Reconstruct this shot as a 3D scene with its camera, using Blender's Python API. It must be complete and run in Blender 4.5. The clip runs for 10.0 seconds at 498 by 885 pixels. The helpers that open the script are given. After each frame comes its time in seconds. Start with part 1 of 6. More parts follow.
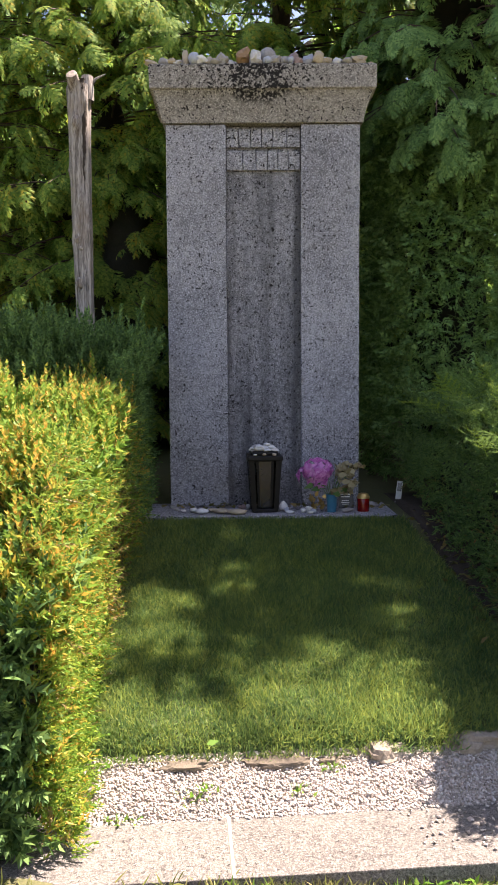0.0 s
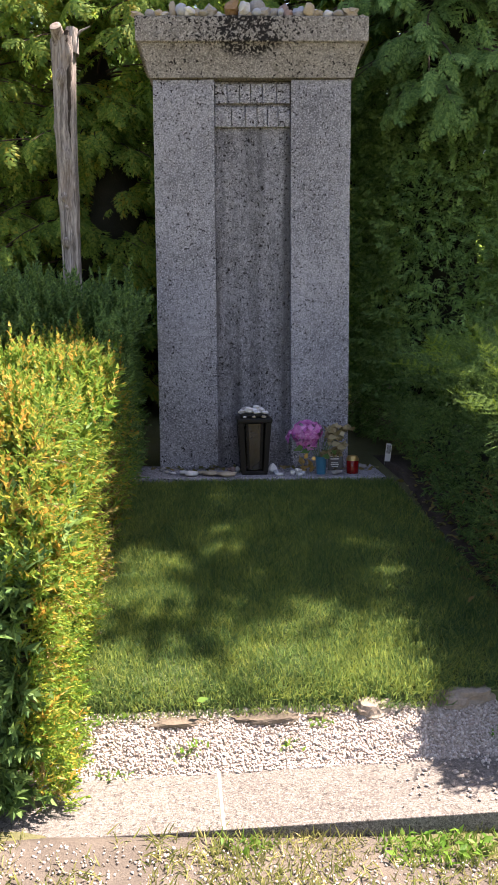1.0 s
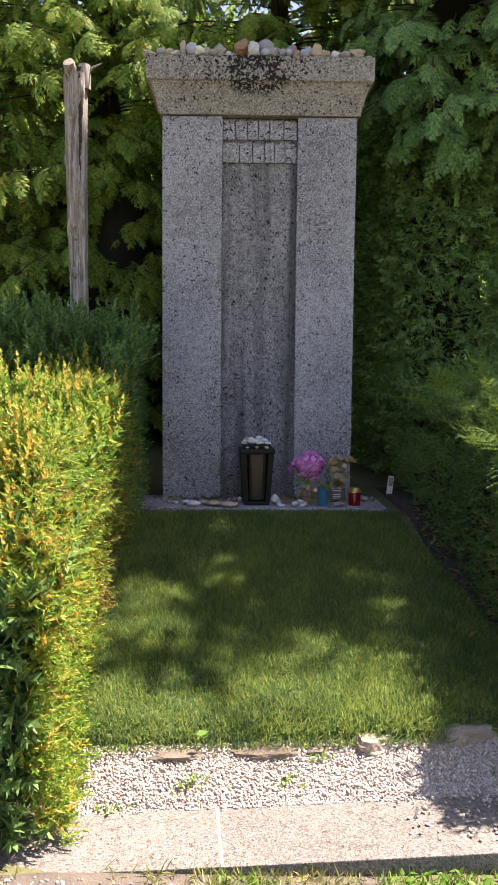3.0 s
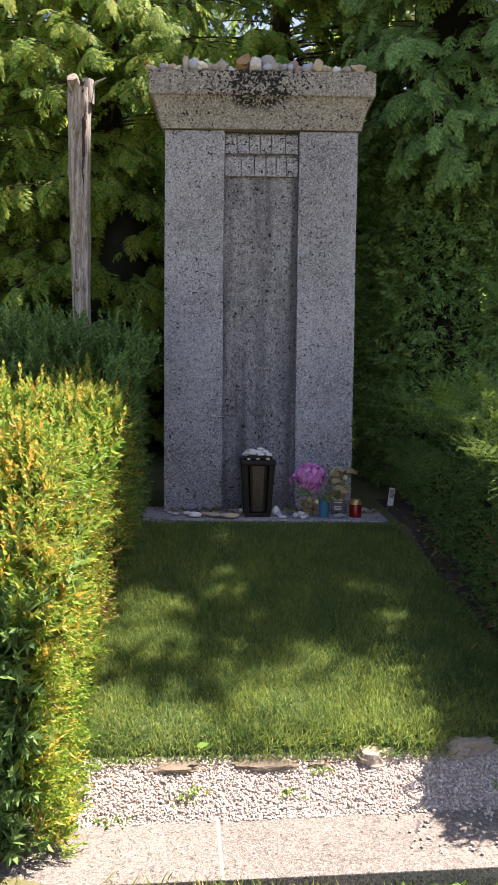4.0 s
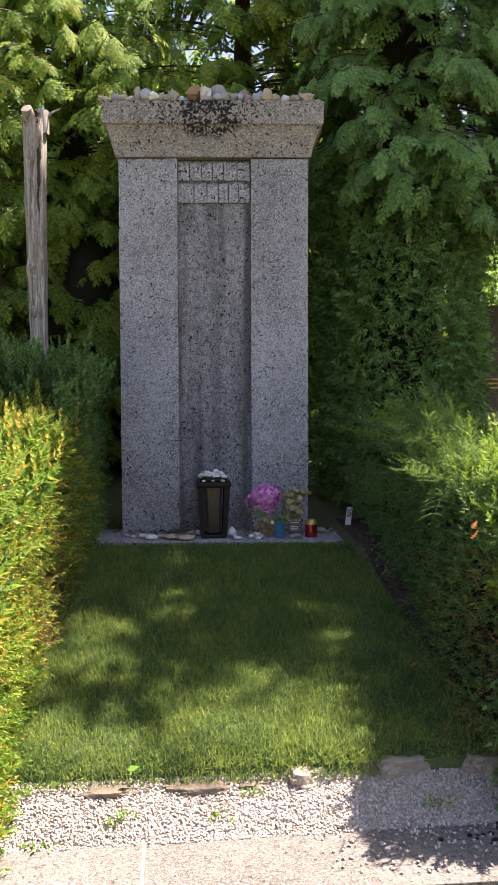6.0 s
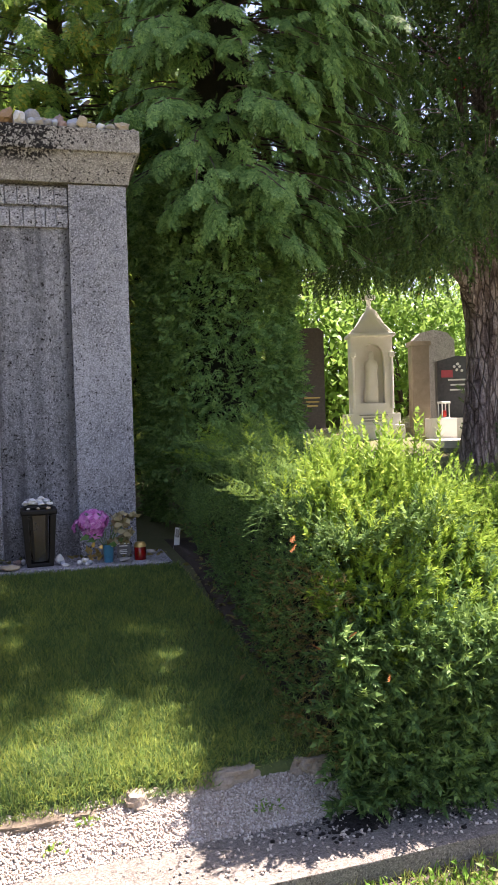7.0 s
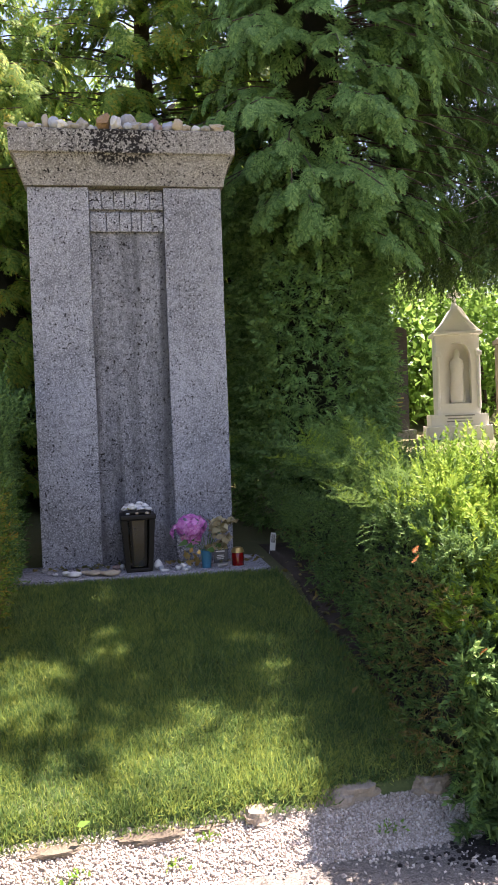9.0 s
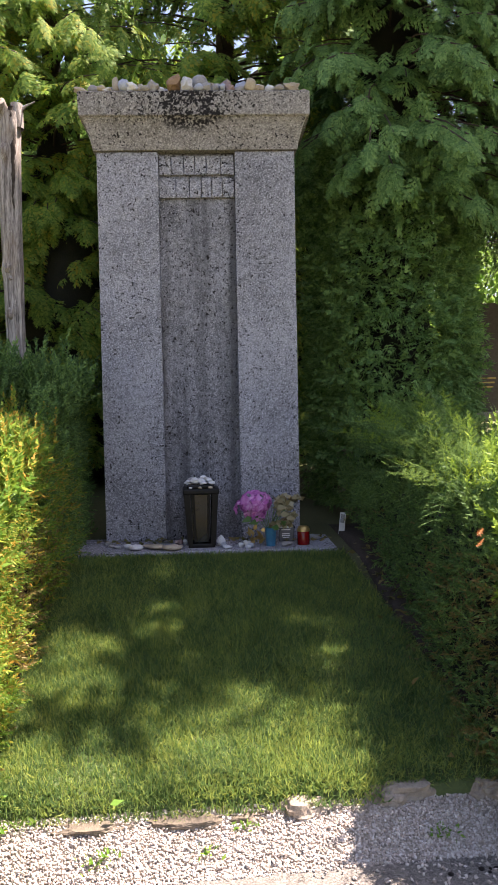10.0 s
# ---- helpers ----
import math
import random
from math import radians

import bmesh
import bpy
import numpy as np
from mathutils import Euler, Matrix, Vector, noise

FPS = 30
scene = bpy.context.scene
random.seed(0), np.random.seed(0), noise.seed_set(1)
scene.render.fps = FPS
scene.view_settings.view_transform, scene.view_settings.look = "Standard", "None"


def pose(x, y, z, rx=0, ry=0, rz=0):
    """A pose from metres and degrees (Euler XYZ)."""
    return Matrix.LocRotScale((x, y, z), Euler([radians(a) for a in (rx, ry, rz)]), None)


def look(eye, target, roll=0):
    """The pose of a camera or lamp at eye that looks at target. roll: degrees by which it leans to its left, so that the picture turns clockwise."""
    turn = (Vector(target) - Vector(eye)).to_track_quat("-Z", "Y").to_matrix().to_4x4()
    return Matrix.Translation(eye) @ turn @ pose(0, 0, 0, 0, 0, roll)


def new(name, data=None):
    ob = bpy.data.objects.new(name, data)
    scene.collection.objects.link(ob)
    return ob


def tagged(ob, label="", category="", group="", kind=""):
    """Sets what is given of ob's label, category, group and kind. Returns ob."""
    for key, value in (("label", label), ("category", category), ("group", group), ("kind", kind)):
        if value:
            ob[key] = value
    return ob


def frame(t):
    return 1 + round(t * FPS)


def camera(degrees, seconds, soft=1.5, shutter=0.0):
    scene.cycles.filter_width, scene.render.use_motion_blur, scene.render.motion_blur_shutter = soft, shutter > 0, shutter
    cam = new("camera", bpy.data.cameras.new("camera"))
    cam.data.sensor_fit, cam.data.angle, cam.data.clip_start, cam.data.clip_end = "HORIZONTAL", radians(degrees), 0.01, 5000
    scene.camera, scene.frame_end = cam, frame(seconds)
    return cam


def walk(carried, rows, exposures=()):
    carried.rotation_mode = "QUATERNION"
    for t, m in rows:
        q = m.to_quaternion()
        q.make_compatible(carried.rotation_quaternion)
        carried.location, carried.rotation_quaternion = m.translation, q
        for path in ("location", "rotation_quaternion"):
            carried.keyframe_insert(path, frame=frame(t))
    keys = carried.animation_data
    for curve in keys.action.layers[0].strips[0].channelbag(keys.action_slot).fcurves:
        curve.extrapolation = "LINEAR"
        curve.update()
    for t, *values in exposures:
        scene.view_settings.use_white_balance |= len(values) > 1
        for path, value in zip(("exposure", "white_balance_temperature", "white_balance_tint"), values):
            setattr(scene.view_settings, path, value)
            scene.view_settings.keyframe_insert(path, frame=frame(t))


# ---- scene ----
cam = camera(35.6, 10.0)
PATH = [
    (0, (-0.113, -4.496, 0.702), (-0.103, -2.501, 0.556), -0.4),
    (0.5, (-0.107, -4.49, 0.695), (-0.088, -2.501, 0.489), -0.5),
    (1, (-0.11, -4.49, 0.687), (-0.075, -2.505, 0.451), -0.4),
    (1.5, (-0.107, -4.497, 0.694), (-0.063, -2.512, 0.455), -0.1),
    (2, (-0.118, -4.503, 0.704), (-0.076, -2.514, 0.491), 0.2),
    (2.5, (-0.119, -4.504, 0.705), (-0.084, -2.513, 0.518), 0.4),
    (4, (-0.122, -4.513, 0.702), (-0.092, -2.518, 0.568), 0.6),
    (4.5, (-0.104, -4.521, 0.708), (-0.091, -2.525, 0.581), 0.5),
    (5, (-0.063, -4.527, 0.71), (-0.07, -2.53, 0.593), 0.5),
    (5.2, (-0.037, -4.533, 0.719), (-0.054, -2.537, 0.604), 0.4),
    (6.3, (0.131, -4.593, 0.732), (0.255, -2.598, 0.661), -1.0),
    (6.5, (0.132, -4.621, 0.739), (0.351, -2.634, 0.678), -1.3),
    (7, (0.113, -4.637, 0.746), (0.59, -2.696, 0.701), -1.7),
    (7.5, (0.089, -4.609, 0.729), (0.743, -2.719, 0.7), -2.3),
    (8, (0.025, -4.568, 0.748), (0.654, -2.67, 0.714), -2.3),
    (8.5, (-0.014, -4.547, 0.763), (0.464, -2.605, 0.73), -2.0),
    (9, (-0.039, -4.525, 0.772), (0.268, -2.549, 0.733), -2.1),
    (9.5, (-0.08, -4.472, 0.739), (0.088, -2.48, 0.682), -1.9),
    (10, (0.117, -4.375, 0.723), (0.185, -2.377, 0.644), -1.1),
]
walk(cam, [(t, look(eye, target, roll)) for t, eye, target, roll in PATH], [(0, 1.96, 7250, 25), (4.5, 1.92, 7250, 25), (6.5, 2.06, 7200, 26), (7.5, 2.33, 7150, 28), (9, 2.34, 7150, 28), (10, 2.08, 7200, 26)])

# ---- light ----
SUN_EL, SUN_AZ = 62.0, 66.0          # degrees up; degrees from +y towards +x
world = bpy.data.worlds.new("world")
scene.world = world
world.use_nodes = True
wt = world.node_tree
sky = wt.nodes.new("ShaderNodeTexSky")
sky.sky_type = "NISHITA"
sky.sun_disc = False
sky.sun_elevation, sky.sun_rotation = radians(SUN_EL), radians(SUN_AZ)
sky.air_density, sky.dust_density, sky.ozone_density = 1.0, 1.5, 1.0
wt.links.new(sky.outputs[0], wt.nodes["Background"].inputs[0])
wt.nodes["Background"].inputs[1].default_value = 0.077
sun = new("sun", bpy.data.lights.new("sun", "SUN"))
sun.data.energy, sun.data.angle, sun.data.color = 5.0, radians(0.5), (1.0, 0.95, 0.86)
se, sa = radians(SUN_EL), radians(SUN_AZ)
SUN_DIR = Vector((math.sin(sa) * math.cos(se), math.cos(sa) * math.cos(se), math.sin(se)))
sun.matrix_world = look(SUN_DIR * 30, (0, 0, 0))
rng = np.random.default_rng(7)
# spots to keep sunny and their radii: gaps are cut in the crowns above to let this light through
SUN_SPOTS = [(-0.20, -0.93, -0.16, 0.12), (-0.13, -0.84, -0.13, 0.05), (-0.31, -0.48, -0.04, 0.08), (-0.10, -0.48, -0.04, 0.08), (-0.52, -1.23, -0.24, 0.12), (-0.60, -1.38, -0.28, 0.10),
             (-0.60, -1.03, -0.18, 0.05), (0.15, -1.66, -0.35, 0.09), (0.19, -1.46, -0.29, 0.05), (-0.02, -1.52, -0.31, 0.06), (0.36, -1.92, -0.41, 0.10), (0.42, -1.82, -0.39, 0.06),
             (0.37, -0.97, -0.16, 0.04), (-0.58, -1.88, -0.40, 0.07), (-0.38, -1.94, -0.42, 0.06), (-0.15, -1.97, -0.43, 0.06),
             (1.02, -1.0, 0.5, 0.13), (1.05, -0.45, 0.55, 0.14), (1.1, -1.4, 0.48, 0.2),
             (1.3, -1.85, 0.50, 0.34), (1.85, -1.85, 0.32, 0.36), (1.3, -2.25, 0.0, 0.24), (1.75, -2.2, 0.0, 0.30), (0.75, -2.10, -0.58, 0.05), (0.95, -2.25, -0.60, 0.05), (0.62, -2.22, -0.60, 0.06),
             (4.42, 3.15, 0.5, 0.3), (3.9, 3.6, 0.5, 0.4), (3.9, 4.2, 1.8, 0.3), (5.0, 2.6, 0.45, 0.35), (5.7, 2.5, 0.45, 0.3)]


def shading(P, margin=0.045):
    """True for places that stand in none of the gaps."""
    keep = np.ones(len(P), bool)
    way = np.array(SUN_DIR)
    for x, y, z, r in SUN_SPOTS:
        d = P - np.array((x, y, z))
        keep &= np.linalg.norm(d - (d @ way)[:, None] * way, axis=1) > r + margin
    # sprays that would shade the open path are left out too
    foot = P - way * ((P[:, 2] + 0.58) / way[2])[:, None]
    return keep & ((foot[:, 1] > -2.14) | (foot[:, 0] > 0.45 + 0.7 * (-2.03 - foot[:, 1])))


# ---- materials ----
class Mat:
    """A node material under construction, with short ways to add the usual nodes."""

    def __init__(self, name):
        self.m = bpy.data.materials.new(name)
        self.m.use_nodes = True
        self.t = self.m.node_tree
        self.b = self.t.nodes["Principled BSDF"]
        self.out = self.t.nodes["Material Output"]
        self.co = self.add("ShaderNodeTexCoord").outputs["Object"]

    def add(self, kind):
        return self.t.nodes.new(kind)

    def link(self, a, b):
        self.t.links.new(a, b)

    def noise(self, scale, detail=4, rough=0.55, stretch=None):
        n = self.add("ShaderNodeTexNoise")
        n.inputs["Scale"].default_value, n.inputs["Detail"].default_value = scale, detail
        n.inputs["Roughness"].default_value = rough
        self.link(self.mapped(stretch), n.inputs["Vector"])
        return n.outputs["Fac"]

    def mapped(self, stretch):
        if stretch is None:
            return self.co
        mp = self.add("ShaderNodeMapping")
        mp.inputs["Scale"].default_value = stretch
        self.link(self.co, mp.inputs["Vector"])
        return mp.outputs[0]

    def cells(self, scale, feature="F1", stretch=None, out="Distance", rand=1.0):
        n = self.add("ShaderNodeTexVoronoi")
        n.feature = feature
        n.inputs["Scale"].default_value = scale
        n.inputs["Randomness"].default_value = rand
        self.link(self.mapped(stretch), n.inputs["Vector"])
        return n.outputs[out]

    def ramp(self, fac, stops):
        n = self.add("ShaderNodeValToRGB")
        while len(n.color_ramp.elements) < len(stops):
            n.color_ramp.elements.new(0.5)
        for e, (p, c) in zip(n.color_ramp.elements, stops):
            e.position = p
            e.color = (*c, 1) if hasattr(c, "__len__") else (c, c, c, 1)
        self.link(fac, n.inputs[0])
        return n.outputs[0]

    def mix(self, fac, a, b, blend="MIX"):
        n = self.add("ShaderNodeMix")
        n.data_type, n.blend_type = "RGBA", blend
        for s, v in ((n.inputs[0], fac), (n.inputs[6], a), (n.inputs[7], b)):
            if hasattr(v, "is_output"):
                self.link(v, s)
            elif hasattr(v, "__len__"):
                s.default_value = (*v, 1)
            else:
                s.default_value = v if s == n.inputs[0] else (v, v, v, 1)
        return n.outputs[2]

    def maths(self, op, a, b=0.0):
        n = self.add("ShaderNodeMath")
        n.operation = op
        for s, v in ((n.inputs[0], a), (n.inputs[1], b)):
            if hasattr(v, "is_output"):
                self.link(v, s)
            else:
                s.default_value = v
        return n.outputs[0]

    def axis(self, which):
        n = self.add("ShaderNodeSeparateXYZ")
        self.link(self.co, n.inputs[0])
        return n.outputs[which]

    def island(self):
        return self.add("ShaderNodeNewGeometry").outputs["Random Per Island"]

    def per_object(self):
        return self.add("ShaderNodeObjectInfo").outputs["Random"]

    def bump(self, height, strength=0.5, distance=0.005, below=None):
        n = self.add("ShaderNodeBump")
        n.inputs["Strength"].default_value, n.inputs["Distance"].default_value = strength, distance
        self.link(height, n.inputs["Height"])
        if below is not None:
            self.link(below, n.inputs["Normal"])
        return n.outputs[0]

    def done(self, colour=None, rough=0.8, normal=None, metal=0.0, spec=0.5):
        if colour is not None:
            if hasattr(colour, "is_output"):
                self.link(colour, self.b.inputs["Base Color"])
            else:
                self.b.inputs["Base Color"].default_value = (*colour, 1)
        if hasattr(rough, "is_output"):
            self.link(rough, self.b.inputs["Roughness"])
        else:
            self.b.inputs["Roughness"].default_value = rough
        self.b.inputs["Metallic"].default_value = metal
        self.b.inputs["Specular IOR Level"].default_value = spec
        if normal is not None:
            self.link(normal, self.b.inputs["Normal"])
        return self.m


def leaf_material(name, dark, mid, bright, through_share=0.35, rough=0.45, patch=2.0, tip=None, gild=0.6, tip_at=0.93):
    """Leaves: each leaf its own tone, slow patches over the plant, light let through."""
    m = Mat(name)
    slow = m.noise(patch, 2)
    isl = m.island()
    f = m.maths("ADD", m.maths("MULTIPLY", isl, 0.6), m.maths("MULTIPLY", slow, 0.55))
    stops = [(0.12, dark), (0.5, mid), (0.92, bright)]
    if tip:
        stops = [(0.1, dark), (0.45, mid), (tip_at - 0.15, bright), (tip_at, tip)]
    col = m.ramp(f, stops)
    m.done(col, rough, spec=0.2)
    tr = m.add("ShaderNodeBsdfTranslucent")
    m.link(m.mix(gild, col, (0.28, 0.42, 0.105), "MIX"), tr.inputs[0])
    ms = m.add("ShaderNodeMixShader")
    ms.inputs[0].default_value = through_share
    m.link(m.b.outputs[0], ms.inputs[1])
    m.link(tr.outputs[0], ms.inputs[2])
    m.link(ms.outputs[0], m.out.inputs[0])
    return m.m


def stone_material(name, low, high, pits=1.0, streaks=False, crust=False, big_holes=1.0):
    """Pitted shelly limestone: mottled grain, small holes, a few large ones, slow stains."""
    m = Mat(name)
    slow = m.noise(2.3, 5, 0.6)
    mid = m.noise(26, 5, 0.75)
    fine = m.noise(105, 3, 0.8)
    grit = m.noise(230, 3, 0.7)
    f = m.maths("ADD", m.maths("ADD", m.maths("MULTIPLY", slow, 0.25), m.maths("MULTIPLY", mid, 0.30)), m.maths("MULTIPLY", fine, 0.45))
    col = m.ramp(f, [(0.43, low), (0.55, high)])
    col = m.mix(m.ramp(m.noise(42, 5, 0.8), [(0.40, 0.55), (0.50, 0.0)]), col, [c * 0.55 for c in low])
    col = m.mix(m.ramp(grit, [(0.38, 0.7), (0.52, 0.0)]), col, [c * 0.4 for c in low])
    col = m.mix(m.ramp(m.noise(120, 2, 0.7), [(0.54, 0.0), (0.66, 0.75)]), col, [min(1, c * 1.45) for c in high])
    if streaks:
        st = m.noise(1.0, 5, 0.6, (9, 9, 0.45))
        col = m.mix(m.ramp(st, [(0.40, 0.0), (0.62, 0.75)]), col, [c * 0.45 for c in low])
    gate = m.noise(7, 4, 0.7)
    p1 = m.ramp(m.maths("ADD", m.noise(75, 2, 0.5), m.maths("MULTIPLY", gate, 0.28)), [(0.772, 0.0), (0.802, 1.0)])
    p2 = m.maths("MULTIPLY", m.ramp(m.maths("ADD", m.noise(30, 3, 0.55), m.maths("MULTIPLY", gate, 0.18)), [(0.768, 0.0), (0.790, 1.0)]), big_holes)
    hole = m.maths("MAXIMUM", p1, p2)
    if crust:
        mid_x = m.ramp(m.maths("ABSOLUTE", m.maths("ADD", m.axis(0), 0.02)), [(0.08, 1.0), (0.42, 0.25)])
        tongue = m.ramp(m.maths("ABSOLUTE", m.maths("ADD", m.axis(0), 0.03)), [(0.07, 1.0), (0.19, 0.0)])
        up = m.ramp(m.maths("ADD", m.axis(2), m.maths("MULTIPLY", tongue, 0.055)), [(0.135, 0.0), (0.175, 1.0)])
        patchy = m.maths("MULTIPLY", m.maths("MULTIPLY", m.noise(6, 4, 0.7), mid_x), 0.53)
        lich = m.ramp(m.maths("ADD", m.noise(66, 3, 0.6), patchy), [(0.715, 0.0), (0.745, 1.0)])
        hole = m.maths("MAXIMUM", hole, m.maths("MULTIPLY", lich, up))
    hole = m.maths("MULTIPLY", hole, pits)
    col = m.mix(hole, col, (0.022, 0.020, 0.019))
    h = m.maths("SUBTRACT", m.maths("ADD", m.maths("MULTIPLY", fine, 0.8), m.maths("MULTIPLY", grit, 0.4)), hole)
    return m.done(col, 0.9, m.bump(h, 0.9, 0.005), spec=0.2)


M_STONE = stone_material("grey_limestone", (0.168, 0.167, 0.178), (0.455, 0.452, 0.478))
M_PANEL = stone_material("stained_limestone", (0.140, 0.139, 0.146), (0.385, 0.380, 0.395), streaks=True)
M_CAP = stone_material("weathered_limestone_cap", (0.20, 0.182, 0.16), (0.42, 0.39, 0.35), 1.0, crust=True, big_holes=0.4)
M_KERB = stone_material("pale_concrete", (0.135, 0.124, 0.113), (0.235, 0.218, 0.198), 0.5, big_holes=0.2)
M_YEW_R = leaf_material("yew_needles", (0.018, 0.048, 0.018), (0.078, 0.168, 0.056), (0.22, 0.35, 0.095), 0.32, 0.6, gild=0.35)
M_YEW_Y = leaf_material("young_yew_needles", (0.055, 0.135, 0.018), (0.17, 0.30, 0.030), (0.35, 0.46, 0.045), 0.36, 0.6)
# yellower copy of the yew needles for the lit faces; sunlight is in the colour
M_YEW_L = leaf_material("sunlit_tone_yew_needles", (0.04, 0.12, 0.012), (0.115, 0.25, 0.03), (0.28, 0.37, 0.045), 0.36, 0.5, tip=(0.50, 0.31, 0.05), tip_at=0.88)
M_YEW_G = leaf_material("golden_yew_shoots", (0.06, 0.15, 0.015), (0.16, 0.28, 0.03), (0.36, 0.38, 0.05), 0.36, 0.5, tip=(0.58, 0.30, 0.05), tip_at=0.74)
M_YEW_B = leaf_material("browned_yew_needles", (0.06, 0.055, 0.025), (0.16, 0.125, 0.045), (0.33, 0.20, 0.08), 0.3)
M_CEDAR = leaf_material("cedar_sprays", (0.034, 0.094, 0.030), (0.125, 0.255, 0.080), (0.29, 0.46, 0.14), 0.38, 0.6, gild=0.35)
# lighter copy of the cedar sprays, with the sun put into the colour
M_CEDAR_L = leaf_material("sunlit_tone_cedar_sprays", (0.030, 0.092, 0.022), (0.165, 0.315, 0.066), (0.40, 0.53, 0.11), 0.60, 0.65, tip=(0.58, 0.44, 0.06), gild=0.45, tip_at=0.92)
M_TREE = leaf_material("dark_yew_tree_needles", (0.018, 0.044, 0.020), (0.060, 0.125, 0.046), (0.17, 0.27, 0.080), 0.30, 0.6, gild=0.3)
M_BROAD = leaf_material("broad_leaves", (0.04, 0.11, 0.015), (0.10, 0.24, 0.03), (0.22, 0.38, 0.06), 0.45)
M_GRASS = leaf_material("grass", (0.015, 0.056, 0.032), (0.070, 0.160, 0.068), (0.47, 0.50, 0.12), 0.47, 0.5, 6.0, gild=0.58)
M_DRYGRASS = leaf_material("dry_grass", (0.12, 0.16, 0.03), (0.28, 0.28, 0.09), (0.50, 0.42, 0.20), 0.3, 0.6, 5.0)


def simple(name, a, b, scale=8.0, rough=0.8, bump=0.3, dist=0.004, metal=0.0, fine=90, spec=0.4):
    m = Mat(name)
    n1, n2 = m.noise(scale, 5, 0.6), m.noise(fine, 4, 0.65)
    f = m.maths("ADD", m.maths("MULTIPLY", n1, 0.6), m.maths("MULTIPLY", n2, 0.4))
    col = m.ramp(f, [(0.32, a), (0.68, b)])
    return m.done(col, rough, m.bump(f, bump, dist), metal, spec)


M_SOIL = simple("dry_soil", (0.028, 0.020, 0.015), (0.10, 0.072, 0.052), 5, 0.95, 0.9, 0.02)
M_GROUND = simple("cemetery_ground", (0.055, 0.075, 0.025), (0.17, 0.15, 0.075), 1.2, 0.95, 0.7, 0.02)
M_TURF = simple("turf", (0.035, 0.06, 0.02), (0.10, 0.13, 0.045), 9, 0.95, 0.6, 0.01)
M_GRIT = simple("gravel_grit", (0.28, 0.235, 0.19), (0.46, 0.40, 0.34), 30, 0.95, 0.8, 0.01)
M_PALEMORTAR = simple("pale_mortar", (0.30, 0.27, 0.21), (0.42, 0.38, 0.31), 20)
M_PATH = simple("dry_path_soil", (0.070, 0.058, 0.048), (0.165, 0.142, 0.117), 7, 0.95, 0.9, 0.015, fine=160)
# near-black, so that gaps in the foliage read as deep shade
M_CORE = simple("shade_dark_core", (0.008, 0.010, 0.005), (0.022, 0.020, 0.012), 12, 0.95, 0.6, 0.02)
M_BARK = simple("bark", (0.035, 0.024, 0.018), (0.12, 0.08, 0.06), 14, 0.9, 0.9, 0.015)


# ---- mesh tools ----
def ob_from(name, me, mats, parent=None, label="", smooth=False):
    for m in (mats if isinstance(mats, (list, tuple)) else [mats]):
        me.materials.append(m)
    if smooth:
        me.polygons.foreach_set("use_smooth", [True] * len(me.polygons))
    ob = new(name, me)
    if parent is not None:
        ob.parent = parent
    if label:
        ob["label"] = label
    return ob


def part(name, bm, material, parent, label="", smooth=False):
    """Links a bmesh as one mesh object under a thing or a part."""
    me = bpy.data.meshes.new(name)
    bm.to_mesh(me)
    bm.free()
    return ob_from(name, me, material, parent, label, smooth)


def thing(name, at, label, category, group="", rz=0.0, rx=0.0, ry=0.0):
    ob = new(name)
    ob.matrix_world = pose(*at, rx, ry, rz)
    return tagged(ob, label, category, group)


def fast_mesh(name, V, F):
    """A mesh from arrays: V (n, 3), F (m, k) with the same k for all faces."""
    V, F = np.ascontiguousarray(V, dtype=np.float32), np.ascontiguousarray(F, dtype=np.int32)
    me = bpy.data.meshes.new(name)
    m, k = F.shape
    me.vertices.add(len(V))
    me.vertices.foreach_set("co", V.ravel())
    me.loops.add(m * k)
    me.loops.foreach_set("vertex_index", F.ravel())
    me.polygons.add(m)
    me.polygons.foreach_set("loop_start", np.arange(0, m * k, k, dtype=np.int32))
    me.polygons.foreach_set("loop_total", np.full(m, k, dtype=np.int32))
    me.update(calc_edges=True)
    me.validate()
    return me


def unit(a):
    return a / np.maximum(np.linalg.norm(a, axis=-1, keepdims=True), 1e-9)


def frames(d, n):
    """Turns whose x axis is d and whose z axis lies nearest n."""
    x = unit(d)
    z = unit(n - (n * x).sum(-1, keepdims=True) * x)
    return np.stack([x, np.cross(z, x), z], axis=-1)


def scatter(tmpl, P, R, S):
    """Copies of a template (V, F) at places P, turns R, sizes S, as arrays."""
    V, F = tmpl
    out = np.einsum("nij,vj->nvi", R, V) * np.asarray(S)[:, None, None] + P[:, None, :]
    faces = F[None] + (np.arange(len(P)) * len(V))[:, None, None]
    return out.reshape(-1, 3), faces.reshape(-1, F.shape[1])


def merge(chunks):
    Vs, Fs, o = [], [], 0
    for V, F in chunks:
        Vs.append(V)
        Fs.append(F + o)
        o += len(V)
    return np.concatenate(Vs), np.concatenate(Fs)


def diamond(base, tip, width, side):
    base, tip, side = np.array(base, float), np.array(tip, float), np.array(side, float)
    mid = base + (tip - base) * 0.5
    return [base, mid + side * width / 2, tip, mid - side * width / 2]


def quads(lst):
    V = np.array([p for q in lst for p in q])
    return V, np.arange(len(V)).reshape(-1, 4)


def spike(base, tip, width, side):
    """A needle as one long triangle."""
    base, tip, side = np.array(base, float), np.array(tip, float), np.array(side, float)
    return [base + side * width / 2, tip, base - side * width / 2]


def tris(lst):
    V = np.array([p for q in lst for p in q])
    return V, np.arange(len(V)).reshape(-1, 3)


